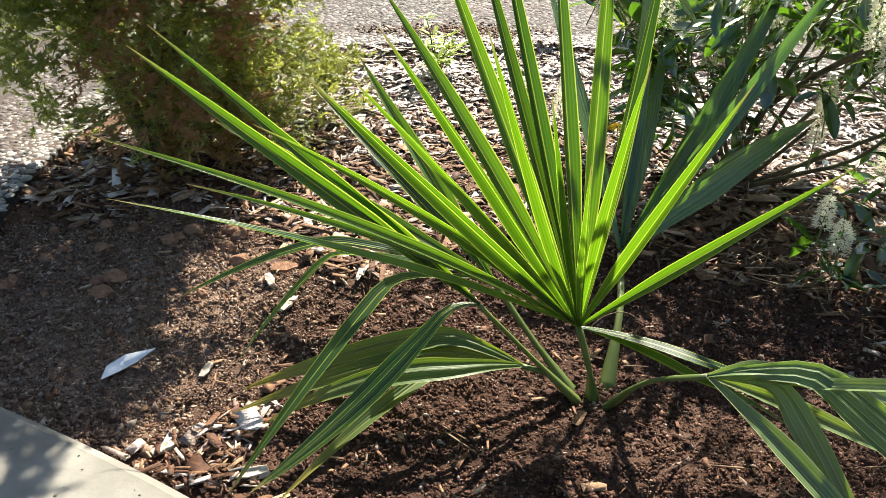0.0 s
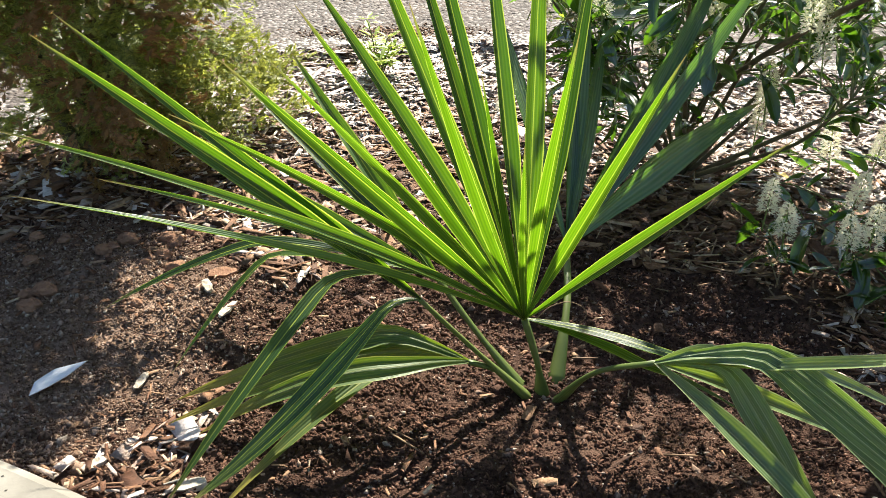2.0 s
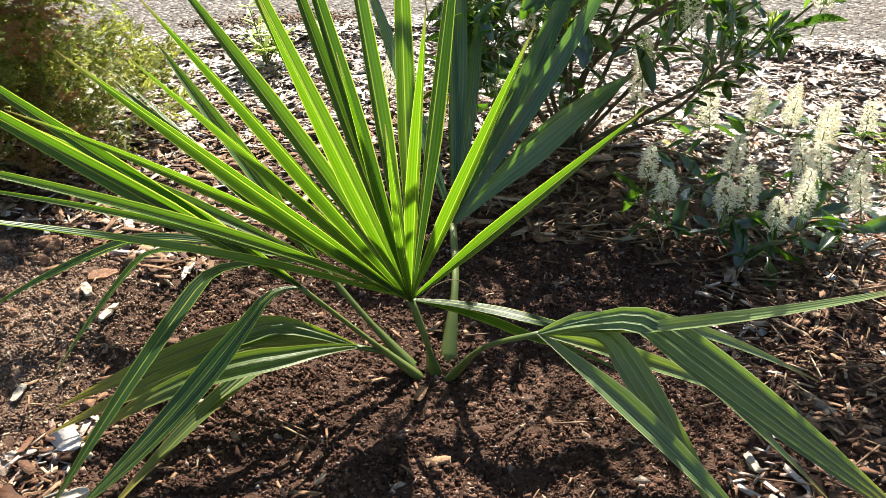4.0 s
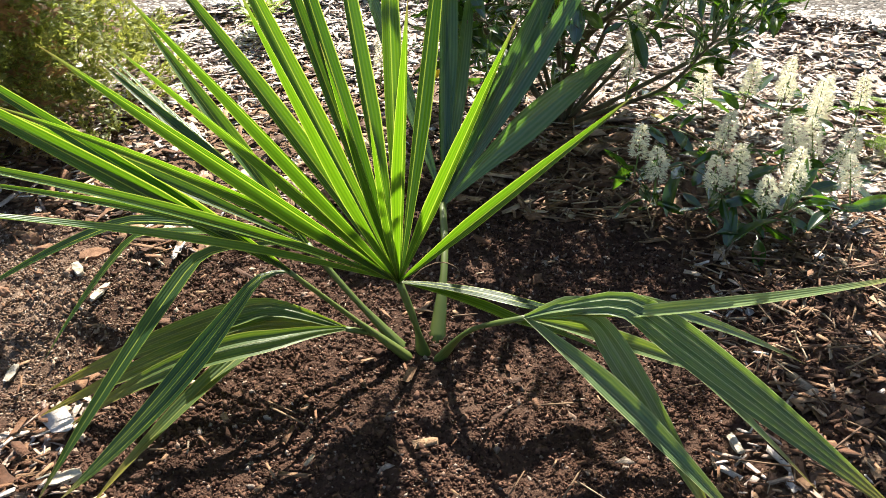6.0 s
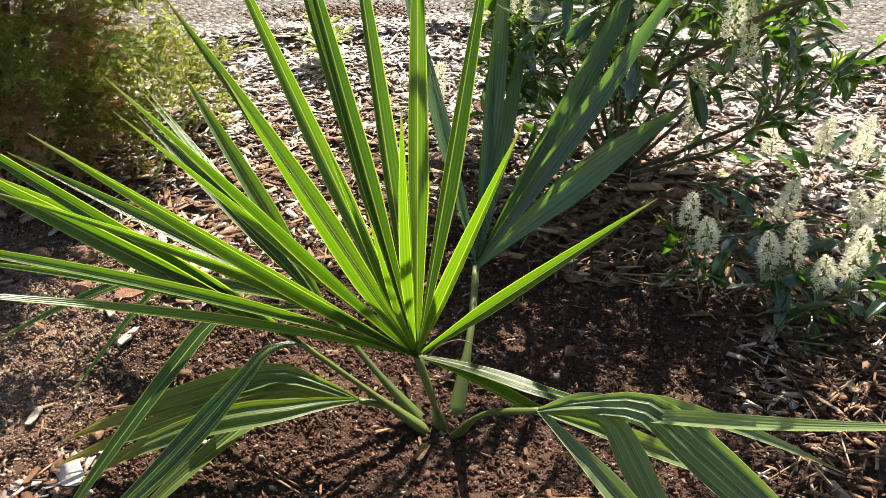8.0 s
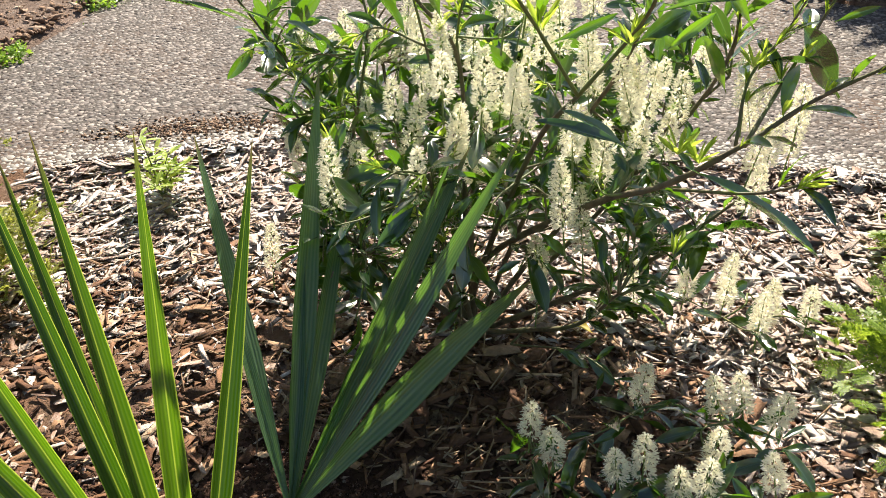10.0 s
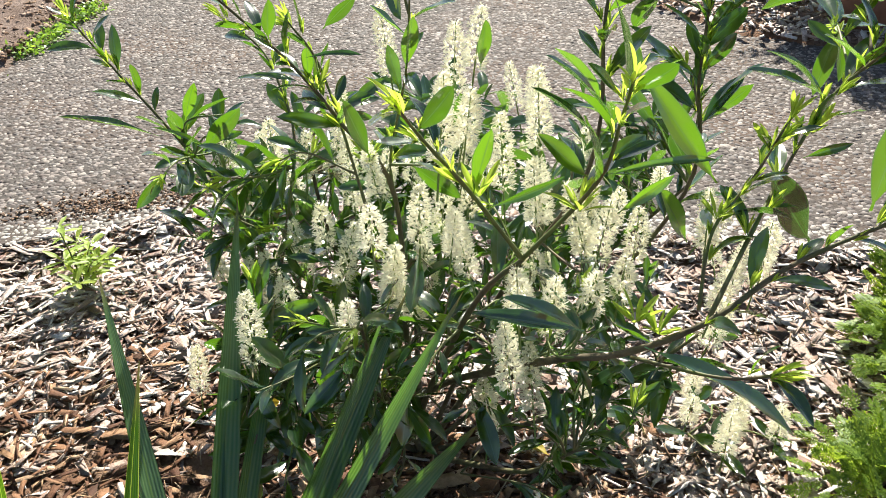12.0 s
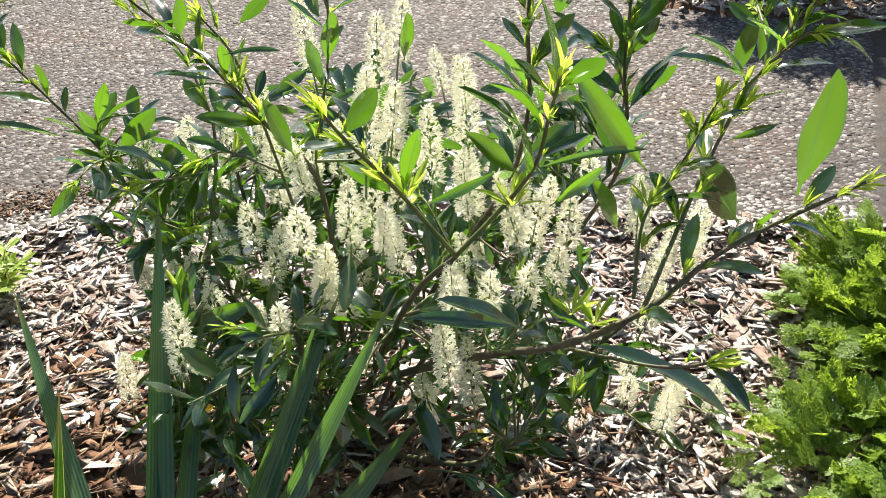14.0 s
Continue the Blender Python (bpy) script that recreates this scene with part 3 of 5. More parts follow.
def bent_line(hub, knee, tip, sag, n=20):
    """From hub straight to knee, a short bend, straight on to tip with a little sag."""
    a, b = (knee - hub).length, (tip - knee).length
    out = []
    for i in range(n + 1):
        d = i / n * (a + b)
        if d < a:
            p = hub.lerp(knee, d / a)
            p.z += 0.03 * a * 4 * (d / a) * (1 - d / a)
        else:
            u = (d - a) / b
            p = knee.lerp(tip, u)
            p.z += sag * 4 * u * (1 - u)
        out.append(p)
    soft = [q.copy() for q in out]
    for i in range(1, n):
        soft[i] = out[i] * 0.5 + (out[i - 1] + out[i + 1]) * 0.25
    return soft


def build_frond(palm, foot, hub, bend, normal, blades, width=0.0185, label="", thick=0.008, fold=0.85, mat=None, back=None):
    """One frond: a stalk from foot to hub and blades of (tip, sag, width factor[, knee]). back: how the blades that lean away face."""
    s = Shape()
    foot, hub, normal = Vector(foot), Vector(hub), Vector(normal).normalized()
    mid = foot.lerp(hub, 0.5) + Vector(bend)
    line = curve_points([foot, mid, hub], 12)
    tube(s, line, [thick * (1.7 - 1.0 * min(1, i / 5)) for i in range(13)], 8, 0, 0.6)
    stalk = part("frond_stalk", s.mesh("frond_stalk", STALK, True), palm, label)
    for j, blade in enumerate(blades):
        tip, sag, fat = Vector(blade[0]), blade[1], blade[2]
        if len(blade) > 3:
            line = bent_line(hub, Vector(blade[3]), tip, sag)
        else:
            line = []
            for i in range(17):
                u = i / 16
                p = hub.lerp(tip, u)
                p.z += sag * 4 * u * (1 - u)
                line.append(p)
        # the more a blade leans over, the more its face turns up and flattens
        lean = max(0.0, min(1.0, 1.5 * (0.86 - (tip - hub).normalized().z))) if fold > 1 else 0.0
        face = normal.lerp(Vector((0.12, -0.02, 1)), lean).normalized()
        leans_back = back and len(blade) < 4 and tip.y > hub.y + 0.1
        if leans_back:
            face, lean = Vector(back).normalized(), 0.5
        part("leaflet", leaflet_mesh(line, face, width * fat, 1 if len(blade) < 4 or fat < 1.45 else 2 if fat < 2.1 else 3, j * 7 + len(blades), fold * (1 - 0.6 * lean), mat), stalk)
    return stalk


palm = new("fan_palm")
tagged(palm, "young green fan palm with split pleated leaves", "palm")
HUB_A, HUB_B, HUB_C, HUB_D, HUB_F, HUB_R = (-0.032, 0.004, 0.127), (0.061, 0.235, 0.112), (-0.109, -0.025, 0.08), (-0.172, -0.04, 0.188), (-0.15, 0.06, 0.165), (0.107, -0.136, 0.154)
FROND_A_SIDE = [
    ((-0.523, -0.286, 0.455), 0.015, 0.85), ((-0.53, -0.29, 0.52), 0.02, 0.75), ((-0.47, -0.22, 0.44), 0.02, 0.6), ((-0.40, -0.21, 0.50), 0.02, 0.7),
    ((-0.348, -0.207, 0.549), 0.0, 1.15), ((-0.33, -0.05, 0.50), 0.01, 0.85), ((-0.278, -0.20, 0.595), 0.01, 1.0), ((-0.178, -0.215, 0.60), 0.0, 0.95),
]
FROND_A_TALL = [
    ((-0.313, 0.136, 0.565), 0.01, 1.35), ((-0.251, 0.162, 0.648), 0.0, 1.3), ((-0.195, 0.319, 0.629), 0.0, 1.15), ((-0.171, 0.20, 0.69), 0.0, 1.2),
    ((-0.098, 0.161, 0.713), 0.0, 1.3), ((-0.013, 0.18, 0.699), 0.0, 1.35), ((0.085, 0.266, 0.642), 0.0, 1.3), ((-0.11, -0.16, 0.52), 0.01, 0.7),
    ((-0.035, -0.25, 0.582), 0.01, 0.9), ((0.063, -0.235, 0.558), 0.0, 0.9), ((0.202, -0.172, 0.45), 0.0, 0.9), ((-0.07, -0.2, 0.46), 0.0, 0.6),
    ((0.31, -0.10, 0.045), 0.01, 1.7, (0.115, -0.085, 0.135)), ((0.26, -0.12, 0.04), 0.01, 1.3, (0.107, -0.1, 0.118)),
]
build_frond(palm, (0.0, 0.0, -0.01), HUB_A, (0.004, -0.008, 0.0), (-0.4, -0.85, 0.35), FROND_A_SIDE + FROND_A_TALL, thick=0.01, fold=1.35, back=(0.35, -0.88, 0.22))
FROND_B = [
    ((-0.052, 0.72, 0.463), 0.0, 1.62), ((0.155, 0.74, 0.55), 0.0, 1.92), ((0.19, 0.66, 0.43), 0.0, 1.68), ((0.11, 0.52, 0.36), 0.0, 1.08), ((0.0, 0.45, 0.34), 0.0, 0.96),
    ((0.366, 0.564, 0.473), 0.0, 2.28), ((0.345, 0.53, 0.50), 0.0, 1.44), ((0.425, 0.48, 0.52), 0.0, 1.80), ((0.30, 0.40, 0.38), 0.0, 1.20), ((0.461, 0.554, 0.229), 0.02, 2.76),
]
build_frond(palm, (0.016, 0.006, 0.004), HUB_B, (0.006, -0.01, 0.024), (0.35, -0.88, 0.3), FROND_B, fold=0.55, mat=PALM_OLD)
FROND_C = [
    ((-0.505, -0.065, 0.018), 0.01, 1.7, (-0.22, -0.02, 0.095)), ((-0.50, -0.03, 0.03), 0.01, 1.9, (-0.21, 0.0, 0.11)), ((-0.452, -0.112, 0.04), 0.022, 1.9, (-0.2, -0.065, 0.1)),
    ((-0.412, -0.233, 0.022), 0.01, 1.3, (-0.23, -0.05, 0.085)), ((-0.40, -0.04, 0.03), 0.01, 1.2, (-0.2, 0.0, 0.1)),
]
build_frond(palm, (-0.02, 0.005, -0.01), HUB_C, (0.0, 0.0, 0.015), (0.0, -0.5, 0.85), FROND_C, mat=PALM_DRY)
FROND_D = [
    ((-0.533, -0.154, 0.559), 0.0, 1.2), ((-0.521, -0.12, 0.57), 0.0, 0.9), ((-0.45, -0.1, 0.46), 0.01, 1.3),
    ((-0.449, -0.218, 0.022), -0.02, 1.9, (-0.208, -0.056, 0.196)),
]
build_frond(palm, (-0.015, 0.0, -0.01), HUB_D, (-0.01, 0.0, 0.01), (0.2, -0.8, 0.55), FROND_D, fold=1.3)
FROND_F = [
    ((-0.552, 0.154, 0.363), 0.0, 1.1), ((-0.475, 0.50, 0.30), 0.0, 1.0), ((-0.46, 0.48, 0.31), 0.0, 0.9), ((-0.42, 0.28, 0.36), 0.0, 1.3), ((-0.36, 0.33, 0.40), 0.0, 1.4),
    ((-0.476, -0.223, 0.02), 0.01, 1.2, (-0.292, 0.06, 0.165)), ((-0.53, 0.055, 0.01), 0.01, 0.9, (-0.393, 0.16, 0.145)), ((-0.61, 0.067, 0.115), 0.01, 1.0, (-0.39, 0.12, 0.19)),
]
build_frond(palm, (-0.018, 0.01, -0.01), HUB_F, (-0.01, 0.0, 0.01), (0.2, -0.8, 0.55), FROND_F, fold=1.3)
FROND_R = [
    ((0.425, -0.395, 0.36), -0.008, 1.1, (0.225, -0.17, 0.168)), ((0.475, -0.40, 0.03), 0.004, 2.5, (0.222, -0.168, 0.186)), ((0.27, -0.385, 0.03), 0.006, 1.8, (0.186, -0.155, 0.16)),
    ((0.302, -0.40, 0.03), 0.012, 1.5), ((0.495, -0.135, 0.03), 0.008, 1.1, (0.225, -0.15, 0.175)), ((0.405, -0.34, 0.024), 0.006, 1.0, (0.22, -0.165, 0.172)),
    ((0.365, -0.195, 0.065), 0.006, 1.3), ((0.235, -0.16, 0.165), 0.012, 1.2),
]
build_frond(palm, (0.012, -0.008, -0.01), HUB_R, (-0.01, 0.0, 0.02), (-0.1, -0.4, 0.9), FROND_R, mat=PALM_SHEEN)


# ---- the laurel bush ----
def leaf_mesh(name, length, width, curl, droop, mat, seed, notch=0.0):
    """A long narrow leaf that grows along +y from the origin: a short stalk, a fold at the midrib, a drawn-out point."""
    s, verts, faces, uvs = Shape(), [], [], []
    rnd = random.Random(seed)
    n = 11
    ph, sway = rnd.uniform(0, 6), rnd.uniform(-0.12, 0.12)
    for i in range(n + 1):
        u = i / n
        b = max(0.0, (u - 0.07) / 0.93)
        w = width * (math.sin(math.pi * b ** 1.25) ** 0.7 if 0 < b < 1 else 0.0) * (1.06 - 0.1 * b)
        w = max(w, width * (0.09 if u < 0.5 else 0.02))
        y = length * (u - 0.08 * u * u * abs(droop))
        z = -droop * length * 0.25 * u * u
        for a in (-1, -0.5, 0, 0.5, 1):
            lift = curl * abs(a) * w * 0.5 + 0.05 * w * math.sin(u * 11 + ph + a * 2) * abs(a)
            verts.append((a * w * 0.5 * (1 - notch * (u > 0.8)) + sway * length * u * u, y, z + lift))
            uvs.append((0.5 + a * 0.5, u))
    for i in range(n):
        for c in range(4):
            a = i * 5 + c
            faces.append((a, a + 1, a + 6, a + 5))
    s.add(verts, faces, uvs)
    return s.mesh(name, mat, True)


LEAVES = [leaf_mesh("leaf", (0.062, 0.103, 0.076, 0.09, 0.07, 0.105, 0.08, 0.055)[i], (0.0165, 0.025, 0.021, 0.021, 0.017, 0.027, 0.025, 0.0175)[i], 0.2 + 0.16 * (i % 3), (0.3, 0.5, -0.4, 1.3, 0.6, 1.6, -0.1, 0.9)[i], LAUREL, i) for i in range(8)]
SHOOTS = [leaf_mesh("young_leaf", 0.034 + 0.006 * i, 0.0055 + 0.0008 * i, 0.7, (-0.3, 0.2, 0.6)[i], YOUNG, 20 + i) for i in range(3)]


def raceme_mesh(length, seed):
    """An upright spike: a green axis set with small cream flowers whose stamens stand out."""
    rnd = random.Random(seed)
    s = Shape()
    tube(s, [Vector((0, 0, -0.035 + (length + 0.035) * i / 6)) for i in range(7)], [0.0016 * (1 - 0.1 * i) for i in range(7)], 5)
    count = int(length * 640)
    for i in range(count):
        u = 0.12 + 0.88 * (i + 0.5) / count
        a = i * 2.399 + rnd.uniform(-0.3, 0.3)
        out = Vector((math.cos(a), math.sin(a), rnd.uniform(0.1, 0.5))).normalized()
        reach = 0.0092 * (1 - 0.75 * max(0, u - 0.65) / 0.35) * rnd.uniform(0.75, 1.25)
        c = Vector((0, 0, u * length)) + out * reach
        x = out.orthogonal().normalized()
        y = out.cross(x)
        for k in range(5):
            b = k * 1.2566 + a
            d = x * math.cos(b) + y * math.sin(b)
            e = x * -math.sin(b) + y * math.cos(b)
            s.add([c - out * 0.001, c + d * 0.0016 + e * 0.0011, c + d * 0.0027 + out * 0.0006, c + d * 0.0016 - e * 0.0011], [(0, 1, 2, 3)], None, 1)
        for k in range(11):
            b = rnd.uniform(0, 6.28)
            d = (out * 0.7 + (x * math.cos(b) + y * math.sin(b)) * rnd.uniform(0.3, 0.9)).normalized()
            e = d.orthogonal().normalized() * 0.0003
            q = c + d * rnd.uniform(0.006, 0.012) * (1 - 0.4 * max(0, u - 0.65) / 0.35)
            s.add([c + e, c - e, q - e * 1.8, q + e * 1.8], [(0, 1, 2, 3)], None, 1)
    return s.mesh("raceme", [RACHIS, PETAL])


RACEMES = [raceme_mesh(0.085 + 0.012 * i, 40 + i) for i in range(5)]
bush = new("laurel_bush")
tagged(bush, "evergreen laurel bush with glossy leaves and cream flower spikes", "bush")
bush_rnd = random.Random(3)
made = {"leaf": 0, "young_leaf": 0}
spare = {"leaf": Shape(), "young_leaf": Shape()}


def frame_on(p, direction, up=(0, 0, 1), roll=0.0):
    """A pose at p whose +y runs along direction."""
    y = Vector(direction).normalized()
    x = y.cross(Vector(up))
    x = x.normalized() if x.length > 1e-3 else Vector((1, 0, 0))
    z = x.cross(y)
    m = Matrix((x, y, z)).transposed().to_4x4()
    m.translation = p
    return m @ Matrix.Rotation(roll, 4, "Y")


def bake(shape, me, m):
    """Lay a copy of a mesh into a growing shape."""
    uv = [tuple(d.uv) for d in me.uv_layers[0].data]
    at_vert = {}
    for lp, c in zip(me.loops, uv):
        at_vert[lp.vertex_index] = c
    shape.add([m @ v.co for v in me.vertices], [tuple(p.vertices) for p in me.polygons], [at_vert[k] for k in range(len(me.vertices))])


def place_leaf(p, direction, size, rnd, young=False):
    me = rnd.choice(SHOOTS if young else LEAVES)
    m = frame_on(p, direction, roll=rnd.gauss(0, 0.6)) @ Matrix.Scale(size, 4)
    kind = "young_leaf" if young else "leaf"
    made[kind] += 1
    if made[kind] <= 300:
        part(kind, me, bush, m=m)
    else:
        bake(spare[kind], me, m)


def branch(pts, r0, r1, leafy=0.3, gap=0.022, tuft=True, size=1.0, mat=None, shoots=0.0):
    """A branch through pts, leafy from that share of its length on, with a young tuft at its end."""
    rnd = bush_rnd
    n = 6 * (len(pts) - 1)
    line = curve_points(pts, n)
    s = Shape()
    tube(s, line, [0.48 * (r0 + (r1 - r0) * i / n) * (1 + 0.12 * math.sin(i * 2.1)) for i in range(n + 1)], 7)
    part("branch", s.mesh("branch", mat or (BARK if r0 > 0.0095 else TWIG), True), bush)
    if r0 >= 0.0045:
        BOUGH_POINTS.extend(line[2:])
    total = sum((line[i + 1] - line[i]).length for i in range(n))
    d, k = leafy * total, rnd.uniform(0, 6)
    while d < total - 0.012:
        u = d / total * n
        i = min(int(u), n - 1)
        p = line[i].lerp(line[i + 1], u - i)
        t = (line[i + 1] - line[i]).normalized()
        x = t.orthogonal().normalized()
        k += 2.4
        out = (Matrix.Rotation(k, 3, t) @ x)
        along = rnd.uniform(0.55, 1.5)
        place_leaf(p, out + t * along + Vector((0, 0, 0.15)), size * rnd.uniform(0.65, 1.15) * (1 - 0.35 * (d / total) ** 4), rnd)
        if rnd.random() < shoots * 3.0:
            grow = rnd.uniform(0.4, 0.95)
            for q in range(rnd.randint(4, 7)):
                place_leaf(p + out * 0.004, out * 0.35 + t * 0.7 + Vector((rnd.uniform(-0.4, 0.4), rnd.uniform(-0.4, 0.4), rnd.uniform(0.2, 0.9))), grow * rnd.uniform(0.6, 1.1), rnd, True)
        d += gap * rnd.uniform(0.7, 1.4)
    if tuft:
        t = (line[-1] - line[-2]).normalized()
        for q in range(8):
            out = Matrix.Rotation(q * 2.4, 3, t) @ t.orthogonal().normalized()
            place_leaf(line[-1] - t * rnd.uniform(0, 0.02), t + out * rnd.uniform(0.15, 0.6), rnd.uniform(0.6, 1.0), rnd, True)


BOUGH_POINTS = []


def twig_to(top, size, gap, leafy, tuft, shoots=0.0):
    """A leafy twig from the limb that is nearest below its end."""
    low = [q for q in BOUGH_POINTS if q.z < top.z + 0.03 and (q - top).length > 0.07]
    foot = min(low, key=lambda q: (q - top).length)
    mid = foot.lerp(top, 0.5) + Vector((bush_rnd.uniform(-0.02, 0.02), bush_rnd.uniform(-0.02, 0.02), bush_rnd.uniform(-0.015, 0.03)))
    branch([foot, mid, top], 0.0044, 0.0022, leafy, gap, tuft, size, None, shoots)


FOOT = (0.40, 0.76, -0.02)
CROOKED_BRANCHES = [
    ([FOOT, (0.391, 0.70, 0.125), (0.423, 0.58, 0.354), (0.448, 0.47, 0.522), (0.483, 0.42, 0.596)], 0.012, 0.0065, 2.0, 0.1, False, 1.0, 0.0),
    ([(0.483, 0.42, 0.596), (0.416, 0.40, 0.705), (0.368, 0.38, 0.776), (0.341, 0.36, 0.823)], 0.006, 0.003, 0.3, 0.025, True, 0.9, 0.25),
    ([(0.483, 0.42, 0.596), (0.551, 0.38, 0.707), (0.559, 0.35, 0.789), (0.556, 0.32, 0.841)], 0.006, 0.003, 0.25, 0.025, True, 1.1, 0.25),
    ([FOOT, (0.38, 0.72, 0.25), (0.373, 0.70, 0.545), (0.312, 0.72, 0.649), (0.251, 0.74, 0.737), (0.151, 0.76, 0.845)], 0.011, 0.003, 0.6, 0.022, True, 0.9, 0.25),
    ([(0.373, 0.70, 0.545), (0.371, 0.70, 0.607), (0.393, 0.66, 0.741), (0.398, 0.62, 0.862)], 0.005, 0.0025, 0.3, 0.024, True, 0.9, 0.25),
]
SIDE_BRANCHES = [
    ([FOOT, (0.40, 0.68, 0.19), (0.514, 0.45, 0.416), (0.588, 0.36, 0.488), (0.656, 0.30, 0.566), (0.761, 0.32, 0.613), (0.90, 0.30, 0.68)], 0.014, 0.004, 0.66, 0.045, True, 0.95, 0.35),
    ([(0.667, 0.32, 0.553), (0.797, 0.447, 0.626), (0.877, 0.50, 0.704), (0.92, 0.50, 0.757), (0.944, 0.48, 0.822)], 0.006, 0.003, 0.15, 0.026, True, 1.0, 0.3),
    ([FOOT, (0.30, 0.80, 0.2), (0.191, 0.85, 0.338), (0.121, 0.95, 0.443), (0.031, 1.0, 0.575), (-0.033, 1.02, 0.67), (-0.077, 1.02, 0.751)], 0.01, 0.0025, 0.4, 0.022, True, 0.85, 0.25),
    ([(0.676, 0.36, 0.535), (0.712, 0.42, 0.60), (0.766, 0.44, 0.657), (0.797, 0.437, 0.729)], 0.005, 0.0025, 0.2, 0.024, True, 0.9, 0.6),
]
BACK_BRANCHES = [
    ([(0.338, 0.70, 0.50), (0.293, 0.75, 0.713), (0.252, 0.75, 0.794)], 0.005, 0.0025, 0.3, 0.024, True, 0.9, 0.2),
    ([FOOT, (0.50, 0.66, 0.35), (0.62, 0.60, 0.60), (0.63, 0.60, 0.799), (0.636, 0.60, 0.86)], 0.01, 0.003, 0.45, 0.024, True, 1.1, 0.15),
    ([FOOT, (0.60, 0.64, 0.3), (0.762, 0.60, 0.55), (0.762, 0.60, 0.718), (0.764, 0.60, 0.82)], 0.01, 0.003, 0.45, 0.024, True, 1.2, 0.15),
    ([(0.191, 0.85, 0.338), (0.241, 0.90, 0.541), (0.231, 0.95, 0.626), (0.206, 1.0, 0.676), (0.148, 1.0, 0.737)], 0.006, 0.0025, 0.3, 0.024, True, 0.85, 0.2),
    ([(0.60, 0.36, 0.48), (0.66, 0.26, 0.52), (0.70, 0.22, 0.55)], 0.005, 0.003, 0.7, 0.03, True, 0.8, 0.6),
]
for pts, r0, r1, leafy, gap, tuft, size, shoots in CROOKED_BRANCHES + SIDE_BRANCHES + BACK_BRANCHES:
    branch(pts, r0, r1, leafy, gap, tuft, size, None, shoots)
# thick brown limbs that spread low under the leaves
for pts in (
    [FOOT, (0.52, 0.66, 0.10), (0.66, 0.58, 0.22), (0.80, 0.54, 0.36)], [FOOT, (0.30, 0.70, 0.12), (0.20, 0.66, 0.25), (0.11, 0.66, 0.36)],
    [FOOT, (0.46, 0.62, 0.08), (0.52, 0.50, 0.17), (0.56, 0.42, 0.28)], [FOOT, (0.54, 0.80, 0.14), (0.70, 0.80, 0.30), (0.86, 0.78, 0.46)],
    [FOOT, (0.30, 0.86, 0.12), (0.18, 0.95, 0.26), (0.08, 1.02, 0.38)], [FOOT, (0.42, 0.90, 0.18), (0.46, 1.00, 0.34), (0.50, 1.06, 0.5)],
    [FOOT, (0.36, 0.66, 0.16), (0.32, 0.58, 0.30), (0.30, 0.54, 0.44)], [FOOT, (0.34, 0.84, 0.2), (0.28, 0.90, 0.38), (0.26, 0.92, 0.54)],
):
    branch(pts, 0.0125, 0.005, 0.75, 0.03, False, 1.0)
for i in range(150):
    twig_to(Vector((bush_rnd.uniform(0.12, 0.74), bush_rnd.uniform(0.46, 0.98), bush_rnd.uniform(0.24, 0.45))), 1.0, 0.018, 0.25, i % 8 == 0)
for i in range(34):
    twig_to(Vector((bush_rnd.uniform(0.08, 0.40), bush_rnd.uniform(0.5, 0.9), bush_rnd.uniform(0.08, 0.28))), 0.85, 0.02, 0.25, False)
for i in range(105):
    twig_to(Vector((bush_rnd.uniform(0.04, 0.88), bush_rnd.uniform(0.72, 1.08), bush_rnd.uniform(0.34, 0.6))), 1.0, 0.02, 0.2, i % 4 == 0)
for i in range(46):
    twig_to(Vector((bush_rnd.uniform(0.1, 0.66), bush_rnd.uniform(0.92, 1.2), bush_rnd.uniform(0.28, 0.52))), 1.1, 0.018, 0.2, i % 5 == 0)
for i in range(26):
    twig_to(Vector((bush_rnd.uniform(0.22, 0.66), bush_rnd.uniform(0.42, 0.6), bush_rnd.uniform(0.26, 0.50))), 0.85, 0.02, 0.15, i % 3 == 0)
for i in range(5):
    twig_to(Vector((bush_rnd.uniform(0.08, 0.95), bush_rnd.uniform(0.5, 0.74), bush_rnd.uniform(0.86, 1.0))), 1.0, 0.024, 0.3, True, 0.2)
for i in range(14):
    twig_to(Vector((0.70 + 0.026 * i, bush_rnd.uniform(0.45, 0.9), bush_rnd.uniform(0.6, 0.96))), 1.2, 0.026, 0.25, True, 0.3)
# low shoots that creep out over the mulch
LOW = [(0.408, 0.311, 0.185), (0.503, 0.226, 0.16), (0.548, 0.234, 0.175), (0.595, 0.215, 0.12), (0.623, 0.185, 0.16), (0.698, 0.171, 0.175), (0.61, 0.40, 0.155), (0.69, 0.345, 0.165), (0.74, 0.36, 0.15), (0.79, 0.30, 0.15), (0.665, 0.25, 0.15), (0.80, 0.70, 0.13), (0.90, 0.73, 0.12), (0.70, 0.74, 0.13), (0.86, 0.66, 0.11), (0.90, 0.60, 0.12), (0.99, 0.60, 0.12), (0.95, 0.66, 0.1), (0.43, 0.29, 0.15)]
RUNNERS = [Vector((0.45, 0.66, 0.02))]
